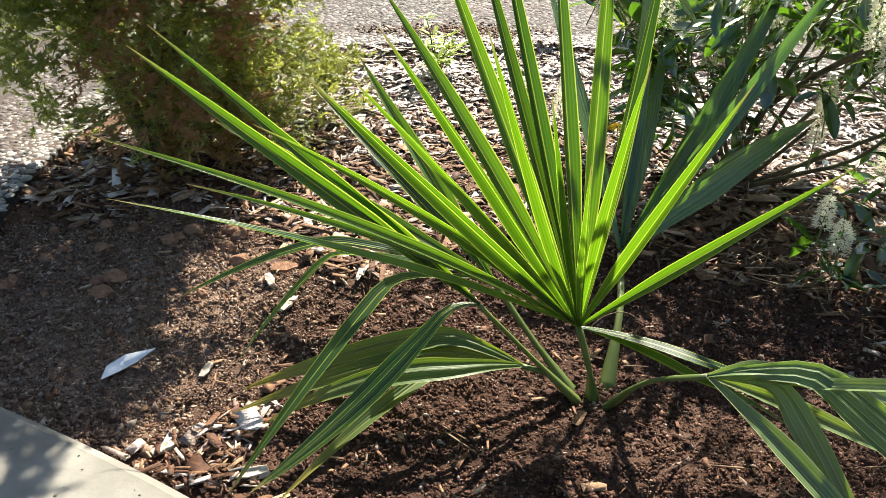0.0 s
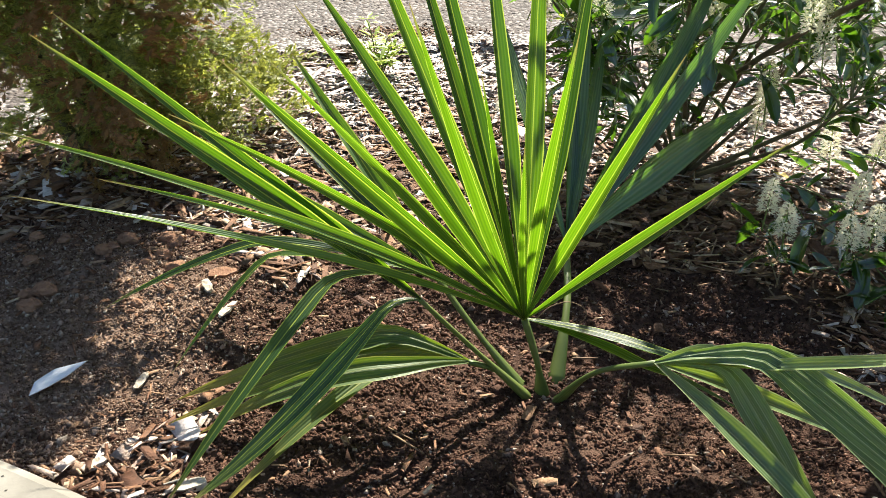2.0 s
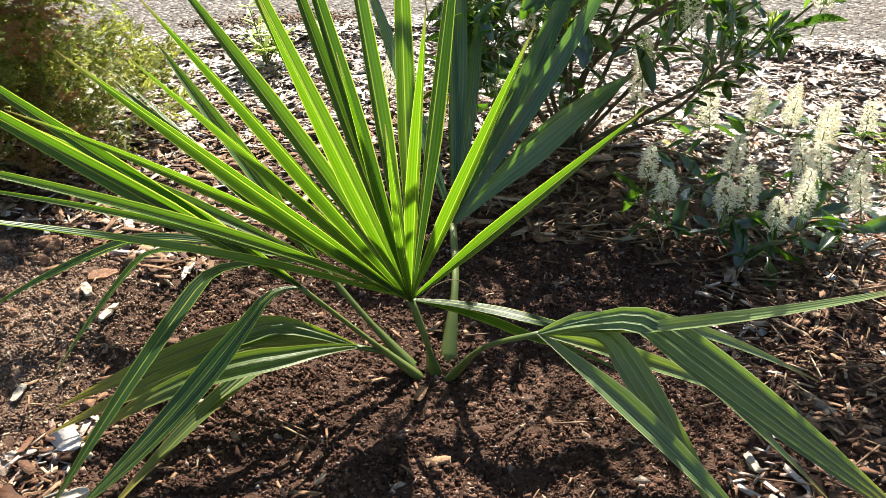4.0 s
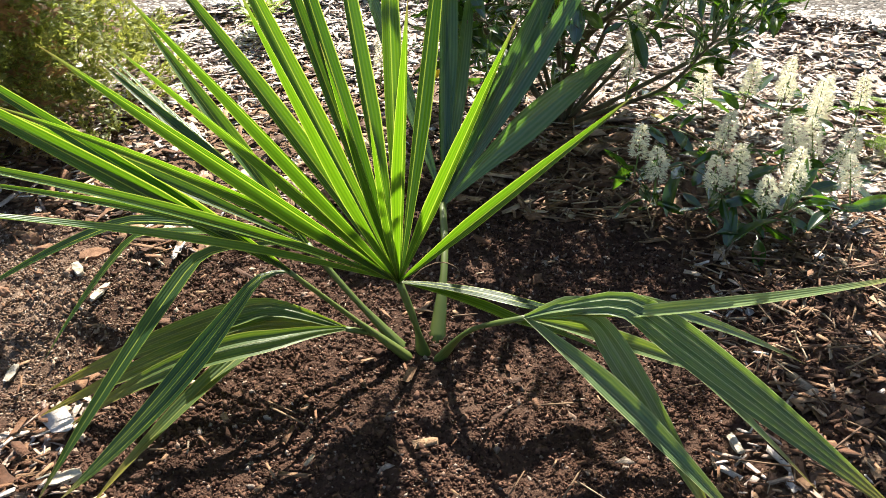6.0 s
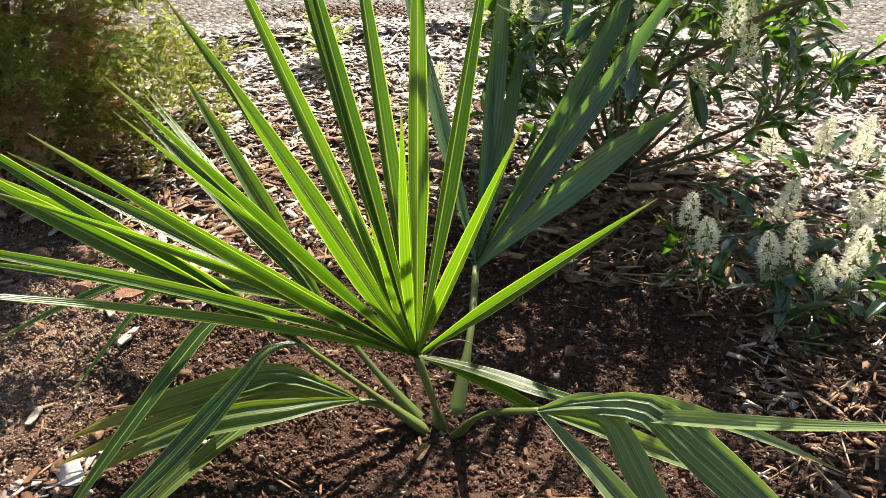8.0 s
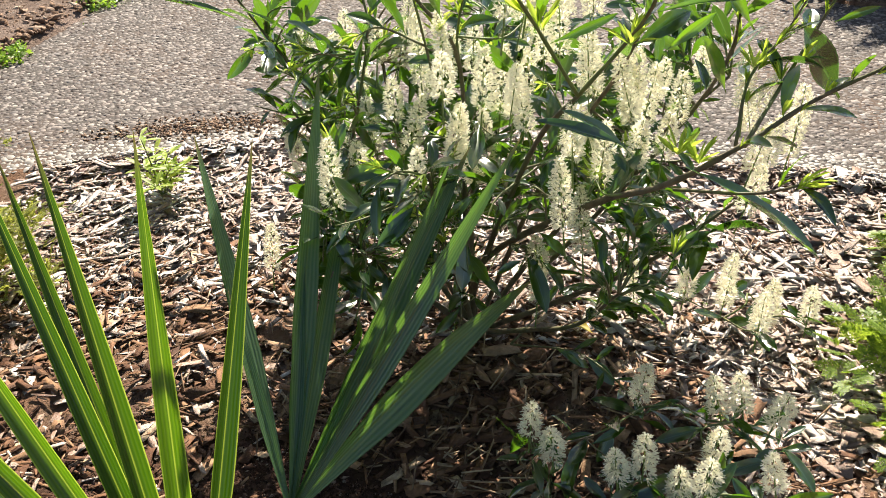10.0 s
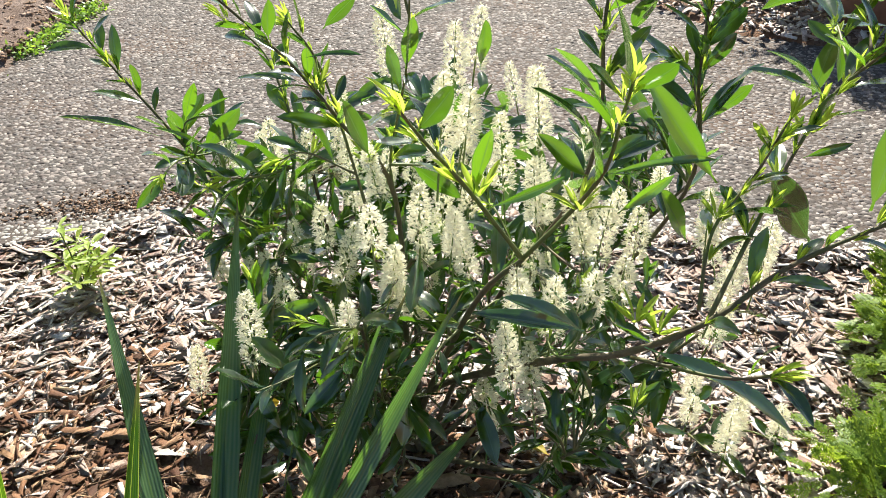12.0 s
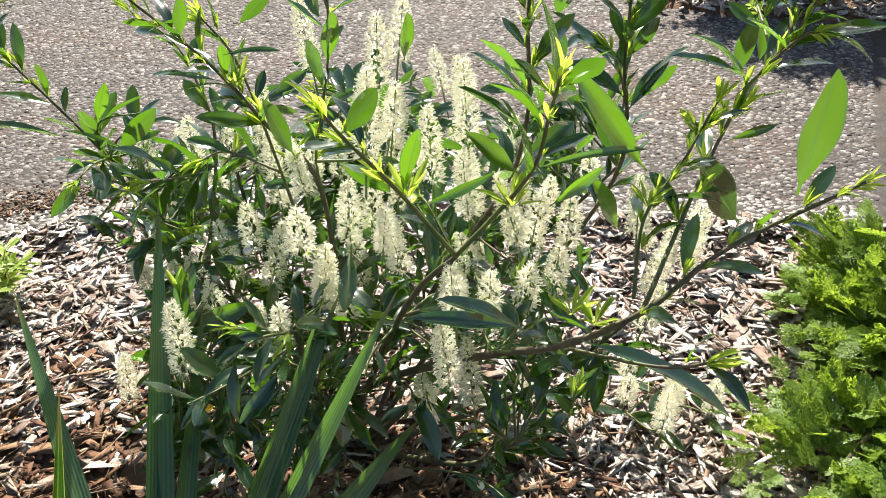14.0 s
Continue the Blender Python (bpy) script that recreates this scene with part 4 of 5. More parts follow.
for x, y, z in sorted(LOW, key=lambda q: math.hypot(q[0] - 0.45, q[1] - 0.66)):
    top = Vector((x, y, z - 0.085))
    foot = min(RUNNERS, key=lambda q: (q - top).length)
    mid = foot.lerp(top, 0.5) + Vector((bush_rnd.uniform(-0.04, 0.04), bush_rnd.uniform(-0.04, 0.04), 0.015))
    RUNNERS += [mid, top]
    branch([foot, mid, top], 0.004, 0.002, 0.3 if x < 0.8 else 0.7, 0.022, False, 0.85)
    for k in range(6 if x < 0.8 else 2):
        a = k * 2.4 + x * 40
        place_leaf(top + Vector((0, 0, -0.005 * k)), (math.cos(a), math.sin(a), bush_rnd.uniform(-0.1, 0.6)), bush_rnd.uniform(0.7, 1.05), bush_rnd)

for x, y, z in ((0.60, 0.36, 0.53), (0.62, 0.34, 0.525), (0.535, 0.385, 0.67), (0.43, 0.405, 0.69), (0.72, 0.43, 0.61), (0.78, 0.44, 0.69), (0.85, 0.48, 0.68), (0.34, 0.70, 0.60), (0.28, 0.73, 0.70)):
    for q in range(11):
        a = q * 2.4
        place_leaf(Vector((x, y, z)), (math.cos(a) * 0.6, math.sin(a) * 0.6, bush_rnd.uniform(0.3, 1.1)), bush_rnd.uniform(0.7, 1.15), bush_rnd, True)
for kind, mat in (("leaf", LAUREL), ("young_leaf", YOUNG)):
    tagged(part("inner_foliage", spare[kind].mesh("inner_foliage", mat, True), bush), kind="stuff")
# single large leaves, from stalk to tip
GLOSSY_LEAVES = [
    ((0.565, 0.36, 0.808), (0.554, 0.33, 0.909), 1.5), ((0.551, 0.36, 0.789), (0.487, 0.33, 0.875), 0.75), ((0.535, 0.34, 0.773), (0.468, 0.31, 0.854), 0.7),
    ((0.562, 0.4, 0.702), (0.681, 0.37, 0.735), 0.35), ((0.786, 0.6, 0.675), (0.824, 0.57, 0.755), 1), ((0.867, 0.48, 0.728), (0.751, 0.45, 0.797), 0.6),
    ((0.91, 0.48, 0.758), (0.84, 0.45, 0.823), 1), ((0.586, 0.3, 0.543), (0.788, 0.27, 0.433), 0.65), ((0.532, 0.33, 0.547), (0.441, 0.3, 0.636), 0.8),
    ((0.521, 0.31, 0.569), (0.401, 0.28, 0.636), 0.55), ((0.035, 0.95, 0.563), (-0.098, 0.92, 0.642), 0.45), ((0.117, 0.92, 0.541), (0.042, 0.89, 0.613), 0.4),
    ((0.271, 0.68, 0.764), (0.339, 0.65, 0.781), 0.5), ((0.264, 0.7, 0.724), (0.205, 0.67, 0.757), 0.5),
]
THIN_LEAVES = [
    ((0.533, 0.36, 0.723), (0.475, 0.33, 0.786), 0.9), ((0.708, 0.42, 0.665), (0.602, 0.39, 0.803), 0.65), ((0.584, 0.4, 0.653), (0.629, 0.37, 0.71), 0.75),
    ((0.444, 0.42, 0.668), (0.52, 0.39, 0.71), 0.55), ((0.865, 0.5, 0.64), (0.907, 0.47, 0.671), 0.8), ((0.825, 0.31, 0.673), (0.814, 0.28, 0.818), 1.25),
    ((0.863, 0.45, 0.548), (0.78, 0.42, 0.65), 1.5), ((0.697, 0.45, 0.57), (0.649, 0.42, 0.655), 1.2), ((0.104, 0.88, 0.562), (0.161, 0.85, 0.64), 1.2),
    ((0.084, 0.9, 0.607), (0.104, 0.87, 0.672), 1.1), ((0.336, 0.62, 0.647), (0.306, 0.59, 0.733), 1), ((0.388, 0.62, 0.76), (0.391, 0.59, 0.828), 1.2),
    ((0.295, 0.66, 0.805), (0.33, 0.63, 0.849), 1.1), ((0.228, 0.7, 0.785), (0.231, 0.67, 0.838), 1.3), ((0.476, 0.6, 0.76), (0.475, 0.57, 0.822), 1.2),
]
for group, up in ((GLOSSY_LEAVES, (0.1, -0.25, 0.95)), (THIN_LEAVES, (0.2, -0.9, 0.35))):
    for a, b, broad in group:
        a, b = Vector(a), Vector(b)
        size = (b - a).length / 0.103
        part("leaf", LEAVES[1], bush, m=frame_on(a, b - a, up, bush_rnd.uniform(-0.35, 0.35)) @ Matrix.Diagonal((size * broad, size, size, 1)))
FLOWERS = [
    (0.268, 0.76, 0.512), (0.315, 0.72, 0.498), (0.398, 0.62, 0.601), (0.444, 0.60, 0.561), (0.422, 0.55, 0.778), (0.454, 0.55, 0.754), (0.548, 0.60, 0.752), (0.506, 0.62, 0.689),
    (0.205, 0.95, 0.573), (0.134, 0.95, 0.563), (0.316, 0.80, 0.604), (0.262, 0.90, 0.567), (0.261, 0.66, 0.401), (0.086, 0.86, 0.395), (0.146, 0.82, 0.398), (0.476, 0.42, 0.582),
    (0.534, 0.45, 0.543), (0.585, 0.45, 0.541), (0.464, 0.43, 0.505), (0.677, 0.55, 0.566), (0.637, 0.55, 0.582), (0.798, 0.50, 0.495), (0.84, 0.50, 0.549), (0.545, 0.60, 0.629),
    (0.592, 0.60, 0.588), (0.377, 0.78, 0.577), (0.643, 0.50, 0.524), (0.359, 0.60, 0.524), (0.224, 0.80, 0.468), (0.466, 0.70, 0.786), (0.03, 0.88, 0.198), (0.465, 0.55, 0.312),
]


def place_raceme(top, rnd, lean=0.12, size=1.0, plump=1.0):
    i = rnd.randrange(len(RACEMES))
    axis = Vector((rnd.gauss(0, lean), rnd.gauss(-0.05, lean), 1)).normalized()
    length = (0.085 + 0.012 * i) * size
    m = frame_on(Vector(top) - axis * length, axis, (0, -1, 0.2)) @ Matrix.Rotation(-math.pi / 2, 4, "X") @ Matrix.Diagonal((size * plump, size * plump, size, 1))
    part("flower_spike", RACEMES[i], bush, m=m)


for top in FLOWERS:
    place_raceme(top, bush_rnd)
    if top[0] > 0.3:
        place_raceme((top[0] + bush_rnd.uniform(-0.09, 0.09), top[1] + bush_rnd.uniform(0.02, 0.16), top[2] + bush_rnd.uniform(-0.07, 0.05)), bush_rnd, 0.15, bush_rnd.uniform(0.75, 1.0))
for j in range(18):
    place_raceme((bush_rnd.uniform(0.12, 0.9), bush_rnd.uniform(0.46, 0.8), bush_rnd.uniform(0.42, 0.66)), bush_rnd, 0.2, bush_rnd.uniform(0.8, 1.1))
for j in range(8):
    place_raceme((bush_rnd.uniform(0.15, 0.9), bush_rnd.uniform(0.85, 1.15), bush_rnd.uniform(0.4, 0.6)), bush_rnd, 0.15, bush_rnd.uniform(0.9, 1.1))
for top in LOW:
    place_raceme(top, bush_rnd, 0.12, bush_rnd.uniform(0.72, 0.9), 1.35)


# ---- conifers ----
def spray(rnd, length, pairs, width, plump=0.02):
    """A small flat feathery twig of scale leaves along +y: vertices and three-sided faces."""
    v, f = [], []
    w = length * plump
    v += [(-w * 1.6, 0, 0), (w * 1.6, 0, 0), (0, length, 0)]
    f.append((0, 1, 2))
    for i in range(pairs):
        u = 0.12 + 0.8 * i / pairs
        for sgn in (-1, 1):
            l = width * (1 - 0.6 * u) * rnd.uniform(0.7, 1.2)
            b = len(v)
            y = u * length
            v += [(0, y - w * 2.2, 0), (0, y + w * 3.6, 0), (sgn * l, y + l * 0.9, rnd.uniform(-0.2, 0.3) * l)]
            f.append((b, b + 1, b + 2))
    return np.array(v), np.array(f)


def fan_spray(rnd, pairs=8, scales=4):
    """A flat fern-like spray along +y, its side twigs set with small overlapping scales."""
    v, f = [(-0.018, 0, 0), (0.018, 0, 0), (0, 1.0, -0.06)], [(0, 1, 2)]
    for i in range(pairs):
        u = 0.06 + 0.86 * i / pairs
        for sgn in (-1, 1):
            l = (0.42 * (1 - u) ** 0.8 + 0.05) * rnd.uniform(0.75, 1.15)
            dx, dy = sgn * l * 0.76, l * 0.65
            for k in range(scales):
                a = (k + 0.3) / scales
                x, y, z = dx * a, u + dy * a, -0.06 * u - 0.12 * l * a * a
                for side in (-1, 1):
                    b = len(v)
                    r = 0.075 * (1.1 - 0.4 * a)
                    ex, ey = sgn * 0.76 * r, 0.65 * r
                    v += [(x - ex * 0.6, y - ey * 0.6, z), (x + ex * 1.1, y + ey * 1.1, z - 0.008), (x + ex * 0.9 - ey * side * sgn * 0.95, y + ey * 0.9 + ex * side * sgn * 0.95, z + 0.012)]
                    f.append((b, b + 1, b + 2))
    return np.array(v), np.array(f)


def conifer_crown(name, centre, radii, plumes, each, mat, seed, length=0.045, reach=0.16, flat=0.0, low=-1.0, shell=0.5, plump=0.02, base=None):
    """Feathery plumes set round an uneven ellipsoid: each is a bunch of small sprays along a drooping twig."""
    rng = np.random.default_rng(seed)
    base_v, base_f = base or spray(random.Random(seed), 1.0, 6, 0.34, plump)
    places, rots, sizes = [], [], []
    count = 0
    while count < plumes:
        d = rng.normal(0, 1, 3)
        d /= np.linalg.norm(d)
        if d[2] < low:
            continue
        q = 1 + 0.3 * noise.noise(Vector(tuple(d * 2.4)) + Vector((seed, 0, 0)))
        r = (shell + (1 - shell) * rng.random() ** 0.6) * q
        p = np.array(centre) + d * r * np.array(radii)
        if p[2] < 0.015:
            continue
        count += 1
        aim = d * [1, 1, 0.4] + rng.normal(0, 0.35, 3) + [0, 0, 0.35 - flat]
        aim /= np.linalg.norm(aim)
        span = reach * rng.uniform(0.6, 1.3)
        for k in range(each):
            u = rng.random() ** 0.8
            c = p + aim * (u - 0.5) * span + rng.normal(0, 0.012, 3) + [0, 0, -0.25 * span * u * u]
            if c[2] < 0.006:
                continue
            y = aim + rng.normal(0, 0.28 if base else 0.5, 3) * [1, 1, 0.7]
            y /= np.linalg.norm(y)
            x = np.cross(y, rng.normal(0, 0.5, 3) + [0, 0, 1.0])
            x /= np.linalg.norm(x)
            rots.append(np.stack([x, y, np.cross(x, y)], 1))
            places.append(c)
            z = length * rng.uniform(0.5, 1.3) * (1.15 - 0.5 * u)
            sizes.append((z, z, z))
    return scatter(name, base_v, base_f, np.array(places), np.array(sizes), np.array(rots), mat, rng, 0.06)


def conifer_core(name, centre, radii, count, mat, seed, length):
    """The dense inside of a shrub: sprays pointing outwards all through it."""
    rng = np.random.default_rng(seed)
    base_v, base_f = spray(random.Random(seed), 1.0, 6, 0.34)
    d = rng.normal(0, 1, (count, 3))
    d /= np.linalg.norm(d, axis=1)[:, None]
    lump = np.array([1 + 0.3 * noise.noise(Vector(tuple(q * 2.4)) + Vector((seed, 0, 0))) + 0.14 * noise.noise(Vector(tuple(q * 7))) for q in d])
    p = np.array(centre) + d * (lump * rng.uniform(0.45, 1.0, count) ** 0.5)[:, None] * np.array(radii)
    y = d * [1, 1, 0.5] + rng.normal(0, 0.45, (count, 3)) + [0, 0, 0.15]
    y /= np.linalg.norm(y, axis=1)[:, None]
    x = np.cross(y, rng.normal(0, 0.6, (count, 3)) + [0, 0, 1.0])
    x /= np.linalg.norm(x, axis=1)[:, None]
    keep = p[:, 2] > 0.02
    rots = np.stack([x, y, np.cross(x, y)], 2)[keep]
    n = int(keep.sum())
    z = length * rng.uniform(0.5, 1.3, (n, 1)) * np.ones((1, 3))
    return scatter(name, base_v, base_f, p[keep], z, rots, mat, rng, 0.06)


def build_conifer(name, label, foot, limbs, crowns):
    ob = tagged(new(name), label, "shrub")
    for i, tip in enumerate(limbs):
        s = Shape()
        a, b = Vector(foot), Vector(tip)
        line = curve_points([a, a.lerp(b, 0.5) + Vector((0, 0, 0.04)), b], 8)
        tube(s, line, [0.016 * (1 - 0.09 * k) for k in range(9)], 6)
        part("limb", s.mesh("limb", BARK, True), ob)
    for nm, me in crowns:
        tagged(part(nm, me, ob), kind="stuff")
    return ob


build_conifer(
    "juniper_shrub", "dense grey-green juniper shrub with browned inner twigs", (-0.9, 0.85, -0.02),
    [(-0.65, 0.8, 0.6), (-1.0, 0.7, 0.65), (-0.85, 1.0, 0.9), (-1.2, 0.95, 0.6), (-0.75, 1.0, 0.5), (-0.68, 1.02, 1.25)],
    [("inner_foliage", conifer_core("inner_foliage", (-0.82, 0.86, 0.56), (0.22, 0.24, 0.56), 3600, SCALE_DARK, 3, 0.042)),
     ("foliage", conifer_crown("foliage", (-0.83, 0.86, 0.58), (0.28, 0.3, 0.64), 290, 46, SCALE_DARK, 2, 0.029, 0.15, 0.1, plump=0.03)),
     ("side_foliage", conifer_crown("side_foliage", (-1.1, 0.73, 0.48), (0.17, 0.12, 0.32), 90, 44, SCALE_DARK, 14, 0.029, 0.15, 0.1, plump=0.03)),
     ("dead_foliage", conifer_crown("dead_foliage", (-0.78, 0.72, 0.32), (0.18, 0.16, 0.32), 70, 32, SCALE_DEAD, 4, 0.032, 0.14, 0.5, plump=0.03)),
     # right-hand side in the lighter green that stands for sun on it
     ("bright_foliage", conifer_crown("bright_foliage", (-0.72, 0.93, 0.48), (0.22, 0.26, 0.6), 160, 46, SCALE_SUNLIT, 6, 0.026, plump=0.03)),
     # top added out of view to throw shade on the paper and kerb
     ("upper_foliage", conifer_crown("upper_foliage", (-0.66, 0.98, 1.02), (0.26, 0.24, 0.3), 150, 32, SCALE_DARK, 8, 0.05, plump=0.035)),
     ("low_foliage", conifer_crown("low_foliage", (-0.62, 1.0, 0.10), (0.17, 0.26, 0.15), 48, 44, SCALE_SUNLIT, 7, 0.026, 0.14, plump=0.035))])
build_conifer(
    "cypress_shrub", "yellow-green low cypress shrub with flat feathery sprays", (1.40, 0.55, -0.03),
    [(1.3, 0.45, 0.05), (1.5, 0.72, 0.09), (1.4, 0.8, 0.06), (1.6, 0.5, 0.09), (1.14, 0.44, 0.03)],
    [("foliage", conifer_crown("foliage", (1.50, 0.64, -0.01), (0.25, 0.36, 0.17), 270, 7, SCALE_LIME, 9, 0.066, 0.12, 0.3, -0.05, 0.45, base=fan_spray(random.Random(5)))),
     ("low_foliage", conifer_crown("low_foliage", (1.21, 0.43, 0.0), (0.25, 0.18, 0.085), 110, 7, SCALE_LIME, 10, 0.062, 0.11, 0.3, -0.05, 0.4, base=fan_spray(random.Random(6))))])


# ---- small things ----
def build_weeds():
    rng = np.random.default_rng(21)
    pts = []
    for i in range(4200):
        y = 2.2 + 2.6 * rng.random()
        x = -1.0 + (y - 2.3) * 0.33 + rng.normal(0, 0.035)
        if noise.noise(Vector((x * 3.5, y * 3.5, 0))) > 0.08:
            pts.append((x, y, PATH_TOP + rng.uniform(0.0, 0.04)))
    pts = np.array(pts)
    n = len(pts)
    v = np.array([(0, 0, 0), (0.35, 0.5, 0.08), (0, 1, 0.0), (-0.35, 0.5, 0.08)])
    f = np.array([(0, 1, 2, 3)])
    s = rng.uniform(0.01, 0.026, (n, 1)) * np.ones((1, 3))
    tagged(new("weeds", scatter("weeds", v, f, pts, s, turns(n, rng, 0.6), WEED, rng, 0.1)), "low green weeds along the far edge of the path", "weeds", kind="stuff")


build_weeds()


def build_seedling():
    ob = tagged(new("seedling"), "small pale green leafy seedling standing in the mulch", "plant")
    ob.location, ob.scale = (-0.27, 1.40, 0.0), (1.35, 1.35, 1.1)
    rnd = random.Random(9)
    me = leaf_mesh("seedling_leaf", 0.046, 0.011, 0.3, 0.4, SEEDLING, 60)
    for i in range(7):
        a = i * 2.4
        tip = Vector((math.cos(a) * rnd.uniform(0.02, 0.07), math.sin(a) * rnd.uniform(0.02, 0.06), rnd.uniform(0.07, 0.17)))
        s = Shape()
        line = curve_points([(0, 0, 0), tip * 0.5 + Vector((0, 0, 0.02)), tip], 6)
        tube(s, line, [0.002 - 0.0002 * k for k in range(7)], 5)
        part("stem", s.mesh("stem", TWIG, True), ob)
        for q in range(14):
            p = line[2].lerp(tip, min(1.0, q / 9))
            b = q * 2.4
            d = Vector((math.cos(b), math.sin(b), rnd.uniform(-0.1, 0.9)))
            part("leaf", me, ob, m=frame_on(p, d) @ Matrix.Scale(rnd.uniform(0.55, 1.0), 4))


build_seedling()


def build_paper():
    s = Shape()
    a, b = Vector((-0.726, 0.029)), Vector((-0.660, 0.089))
    t = (b - a).normalized()
    o = Vector((-t.y, t.x))
    ring = [a, a.lerp(b, 0.3) - o * 0.004, a.lerp(b, 0.62) - o * 0.004, b, a.lerp(b, 0.55) + o * 0.022, a.lerp(b, 0.2) + o * 0.022]
    z = [0.004, 0.008, 0.012, 0.02, 0.014, 0.007]
    v = [(p.x, p.y, k - 0.009) for p, k in zip(ring, z)] + [(p.x, p.y, k - 0.0082) for p, k in zip(ring, z)]
    f = [tuple(range(6))[::-1], tuple(range(6, 12))] + [(i, (i + 1) % 6, 6 + (i + 1) % 6, 6 + i) for i in range(6)]
    s.add(v, f)
    tagged(new("paper_scrap", s.mesh("paper_scrap", PAPER)), "torn scrap of white paper lying on the soil", "paper")


build_paper()


def big_chip(name, x, y, heading, length, width, thick, mat, label, category, tilt=0.1, seed=0):
    rnd = random.Random(seed)
    bm = bmesh.new()
    bmesh.ops.create_grid(bm, x_segments=5, y_segments=2, size=0.5)
    geo = bmesh.ops.extrude_face_region(bm, geom=bm.faces[:])
    for v in geo["geom"]:
        if isinstance(v, bmesh.types.BMVert):
            v.co.z += 1.0
    for v in bm.verts:
        taper = 1 - 1.6 * abs(v.co.x) ** 2 + rnd.uniform(-0.2, 0.2)
        v.co = Vector((v.co.x * length + rnd.uniform(-0.05, 0.05) * length, v.co.y * width * taper, (v.co.z - 0.5) * thick * 0.6 + rnd.uniform(-0.15, 0.15) * thick))
    me = bpy.data.meshes.new(name)
    bm.to_mesh(me)
    bm.free()
    me.materials.append(mat)
    ob = new(name, me)
    ob.matrix_world = pose(x, y, bumpy(x, y) + 0.008, math.degrees(rnd.uniform(-tilt, tilt)), math.degrees(rnd.uniform(-tilt, tilt)), heading)
    return tagged(ob, label, category, "loose chips in the bed")


def blob(name, x, y, z, size, mat, label, category, seed):
    bm = bmesh.new()
    bmesh.ops.create_icosphere(bm, subdivisions=3, radius=0.5)
    for v in bm.verts:
        q = 1 + 0.35 * noise.noise(v.co * 2.5 + Vector((seed, 0, 0))) + 0.12 * noise.noise(v.co * 8 + Vector((0, seed, 0)))
        v.co = Vector((v.co.x * size[0], v.co.y * size[1], v.co.z * size[2])) * q
    me = bpy.data.meshes.new(name)
    bm.to_mesh(me)
    bm.free()
    me.materials.append(mat)
    ob = new(name, me)
    ob.location = (x, y, z)
    return tagged(ob, label, category, "lumps of earth")


WHITE = "bleached pale wood chip lying on the mulch"
big_chip("wood_chip", -0.472, 0.194, 70, 0.045, 0.012, 0.006, PALE_CHIP, WHITE, "chip", seed=1)
big_chip("wood_chip", -0.515, 0.255, 115, 0.035, 0.014, 0.006, PALE_CHIP, WHITE, "chip", seed=2)
big_chip("wood_chip", -0.578, 0.065, 80, 0.035, 0.012, 0.005, PALE_CHIP, WHITE, "chip", seed=3)
big_chip("wood_chip", 0.353, -0.241, 95, 0.03, 0.012, 0.006, PALE_CHIP, WHITE, "chip", seed=4)
big_chip("wood_chip", 0.923, 0.633, 55, 0.065, 0.032, 0.008, PALE_CHIP, WHITE, "chip", seed=5)
big_chip("wood_chip", -0.59, -0.115, 40, 0.03, 0.014, 0.008, PALE_CHIP, WHITE, "chip", seed=6)
big_chip("wood_chip", -0.46, -0.17, 15, 0.05, 0.02, 0.012, PALE_CHIP, "grey weathered wood chip on the soil", "chip", seed=7)
big_chip("wood_chip", 0.47, 0.09, 100, 0.03, 0.01, 0.006, PALE_CHIP, WHITE, "chip", seed=8)
big_chip("wood_chip", 0.98, 0.83, -10, 0.07, 0.016, 0.01, PALE_CHIP, WHITE, "chip", seed=9)
big_chip("bark_piece", -0.5, 0.31, 10, 0.045, 0.025, 0.01, CLOD, "red-brown piece of bark on the mulch", "bark", seed=10)
big_chip("bark_piece", 0.42, 0.50, 60, 0.06, 0.022, 0.008, CLOD, "red-brown piece of bark on the mulch", "bark", seed=11)
clod_rnd = random.Random(4)
for k in range(58):
    x, y = clod_rnd.uniform(-1.0, -0.58), clod_rnd.uniform(0.22, 0.5)
    r = 0.008 + 0.024 * clod_rnd.random() ** 2
    blob("earth_clod", x, y, bumpy(x, y) + r * 0.25, (r * 1.2, r, r * 0.85), CLOD, "crumbly reddish clod of earth in the bed", "clod", k)


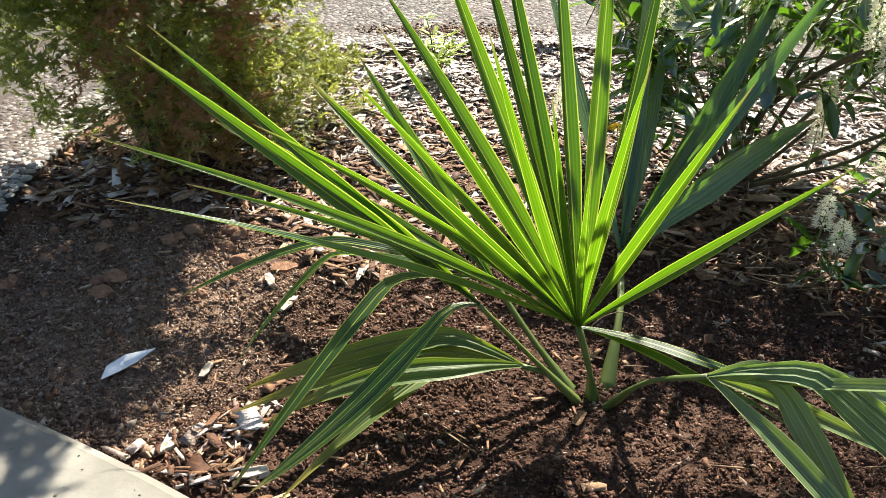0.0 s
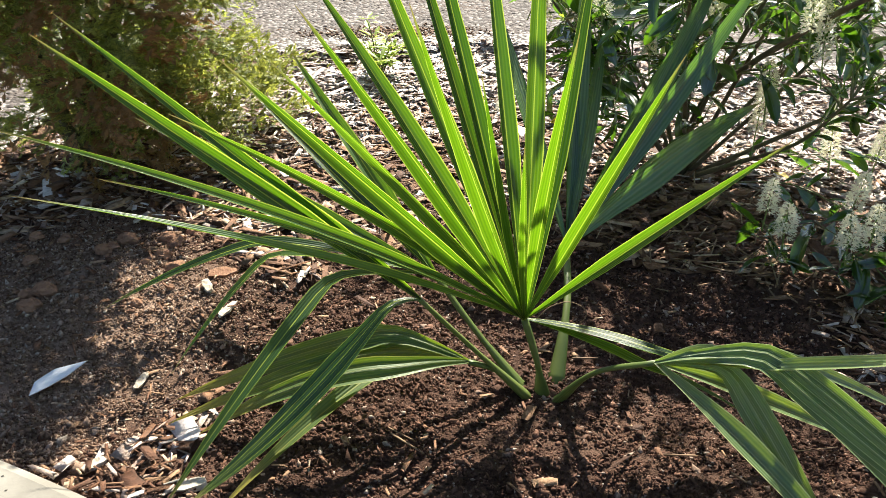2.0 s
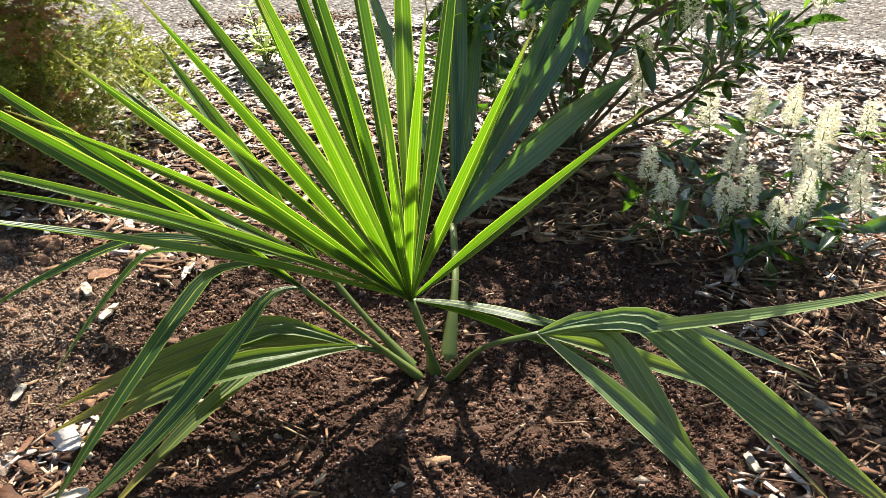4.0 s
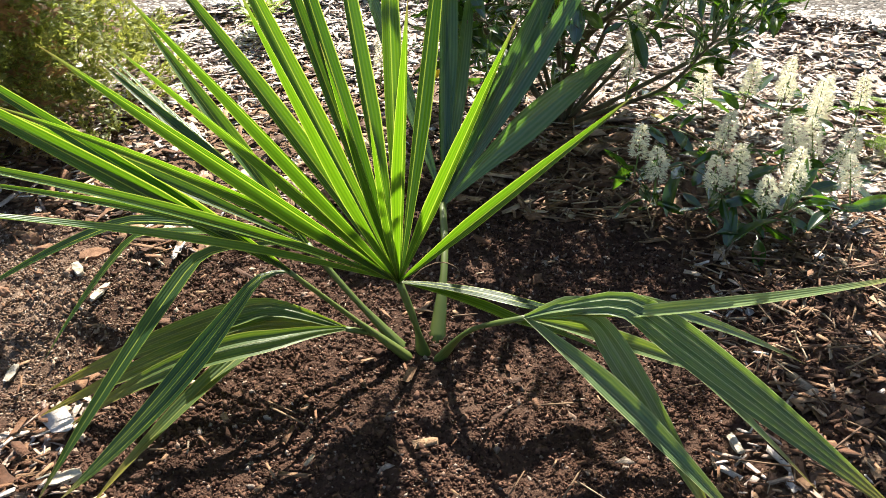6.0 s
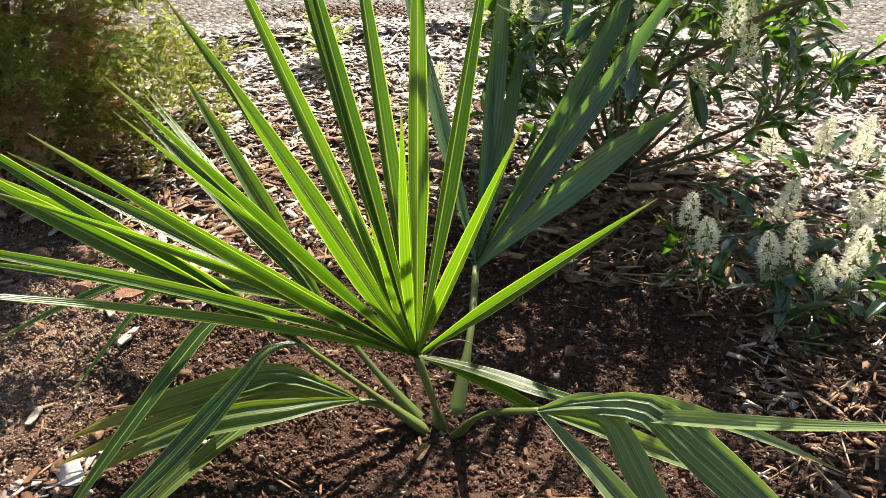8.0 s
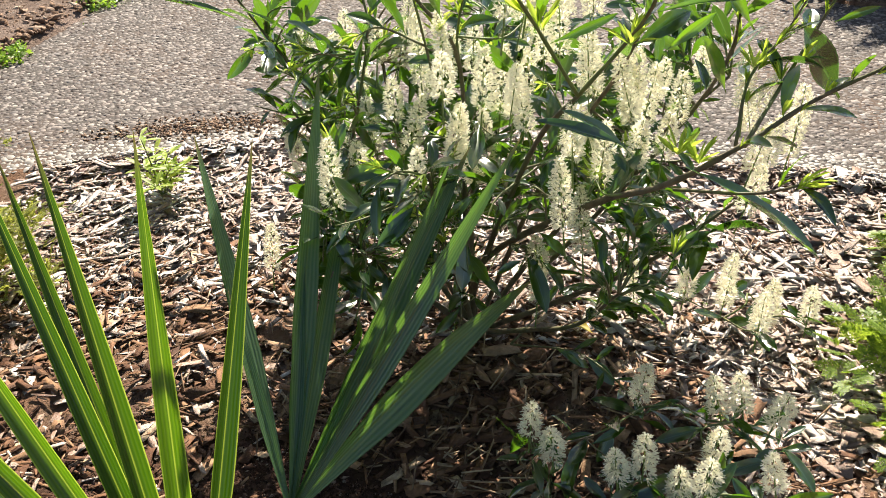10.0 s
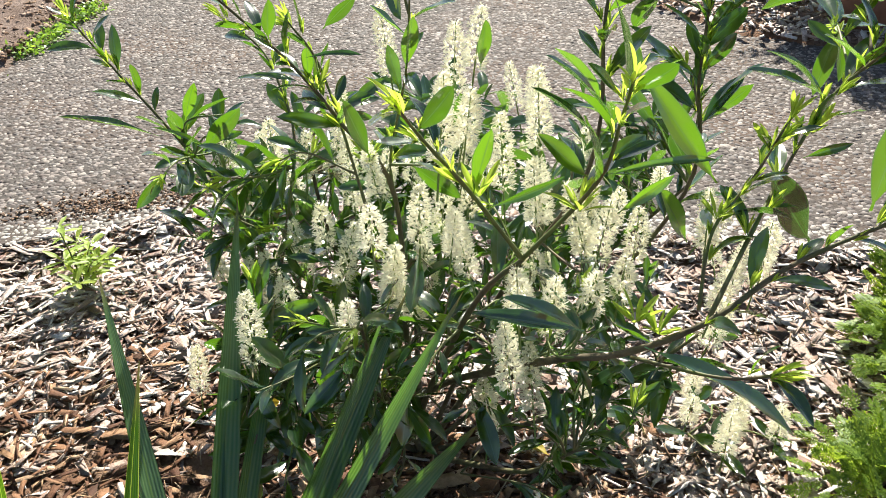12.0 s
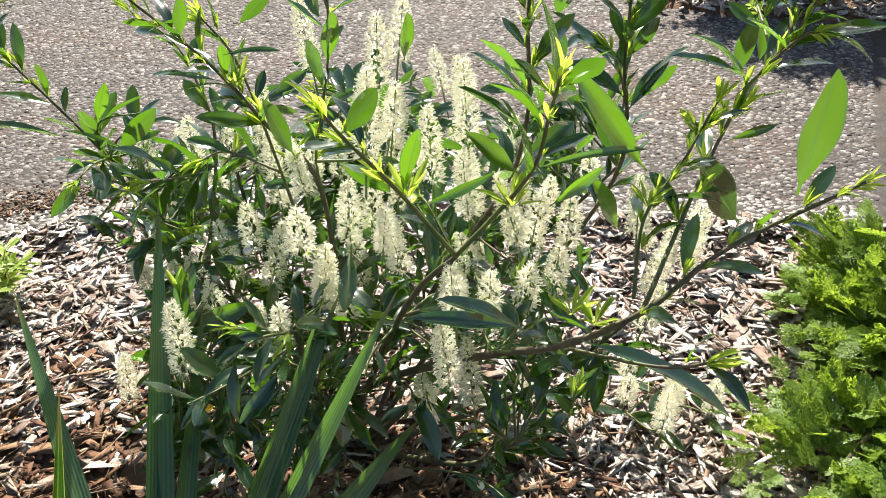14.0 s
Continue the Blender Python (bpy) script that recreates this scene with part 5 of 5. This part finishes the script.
def build_far_bed():
    """A planted bed of dark earth and fallen leaves on the far side of the path."""
    edge = curve_points([(5.0, 0.9, 0), (2.9, 1.95, 0), (2.45, 2.22, 0), (2.1, 2.42, 0), (1.85, 2.75, 0), (1.7, 3.4, 0), (1.6, 5.0, 0)], 40)
    s, v = Shape(), []
    for p in edge:
        w = 0.02 * noise.noise(Vector((p.x * 7, p.y * 7, 2)))
        v += [(p.x + w, p.y + w, PATH_TOP - 0.004), (p.x + w + 0.05, p.y + w + 0.05, PATH_TOP + 0.025), (p.x + 5, p.y + 5, PATH_TOP + 0.06)]
    s.add(v, [(i * 3 + k, i * 3 + k + 3, i * 3 + k + 4, i * 3 + k + 1) for i in range(40) for k in range(2)])
    tagged(new("far_bed", s.mesh("far_bed", SOIL, True)), "dark earth of a shaded bed beyond the path", "ground", kind="structure")
    rng = np.random.default_rng(41)
    n = 2600
    k, d = rng.integers(4, 34, n), rng.random(n) ** 1.3 * 1.1 + 0.02
    c = np.array([(edge[a].x + b * 0.7, edge[a].y + b * 0.7, PATH_TOP + 0.03) for a, b in zip(k, d)]) + rng.normal(0, 0.03, (n, 3)) * [1, 1, 0.1]
    length = rng.uniform(0.02, 0.06, n)
    size = np.stack([length, length * rng.uniform(0.2, 0.6, n), rng.uniform(0.001, 0.004, n)], 1)
    tagged(new("leaf_litter", scatter("leaf_litter", SHRED_V, SHRED_TRIS, c, size, turns(n, rng, 0.35), CHIP, rng, 0.1)), "brown fallen leaves and bark on the far bed", "litter", kind="stuff")


build_far_bed()


def build_pot():
    """A round clay pot on the far bed."""
    s = Shape()
    prof = [(0.0, 0.0), (0.06, 0.0), (0.075, 0.012), (0.115, 0.08), (0.125, 0.13), (0.11, 0.185), (0.095, 0.21), (0.105, 0.235), (0.095, 0.24), (0.085, 0.2), (0.0, 0.19)]
    n = 28
    v = [(r * math.cos(2 * math.pi * k / n), r * math.sin(2 * math.pi * k / n), z) for r, z in prof for k in range(n)]
    f = [(i * n + k, i * n + (k + 1) % n, (i + 1) * n + (k + 1) % n, (i + 1) * n + k) for i in range(len(prof) - 1) for k in range(n)]
    s.add(v, f)
    ob = tagged(new("clay_pot", s.mesh("clay_pot", CLAY, True)), "round brown terracotta pot in the shaded bed", "pot")
    ob.location = (2.36, 2.5, PATH_TOP + 0.026)


build_pot()
build_conifer(
    "dark_shrub", "dark green shrub shading the bed past the path", (2.75, 3.05, 0.03), [(2.5, 2.9, 0.5), (3.0, 3.0, 0.6), (2.6, 3.2, 0.7), (3.2, 2.8, 0.5)],
    [("foliage", conifer_crown("foliage", (2.7, 3.0, 0.62), (0.6, 0.42, 0.55), 230, 40, SCALE_DARK, 12, 0.08, 0.3)),
     ("side_foliage", conifer_crown("side_foliage", (3.35, 2.55, 0.75), (0.5, 0.4, 0.5), 150, 40, SCALE_DARK, 13, 0.08, 0.3))])


def build_yellow_leaf():
    me = leaf_mesh("fallen_leaf", 0.045, 0.022, 0.3, 0.3, YELLOW, 70)
    ob = tagged(new("fallen_leaf", me), "fallen yellow leaf lying on the mulch", "leaf")
    ob.matrix_world = pose(0.609, 0.674, bumpy(0.609, 0.674) + 0.016, 12, 5, 40)
    part("leaf", me, bush, "yellowed leaf", frame_on(Vector((0.115, 0.82, 0.095)), (1, -0.1, 0.1), (0, -0.6, 0.8)))


build_yellow_leaf()


def build_fibre():
    """A thin dry fibre that curls off the palm's largest frond."""
    s = Shape()
    line = curve_points(FIBRE, 18)
    tube(s, line, [0.0007] * 19, 5)
    part("fibre", s.mesh("fibre", STRAW, True), palm, "thin curled dry fibre")


FIBRE = [(-0.018, -0.01, 0.137), (-0.002, -0.01, 0.154), (0.022, -0.01, 0.162), (0.043, -0.01, 0.152), (0.047, -0.01, 0.139), (0.038, -0.01, 0.125)]
build_fibre()
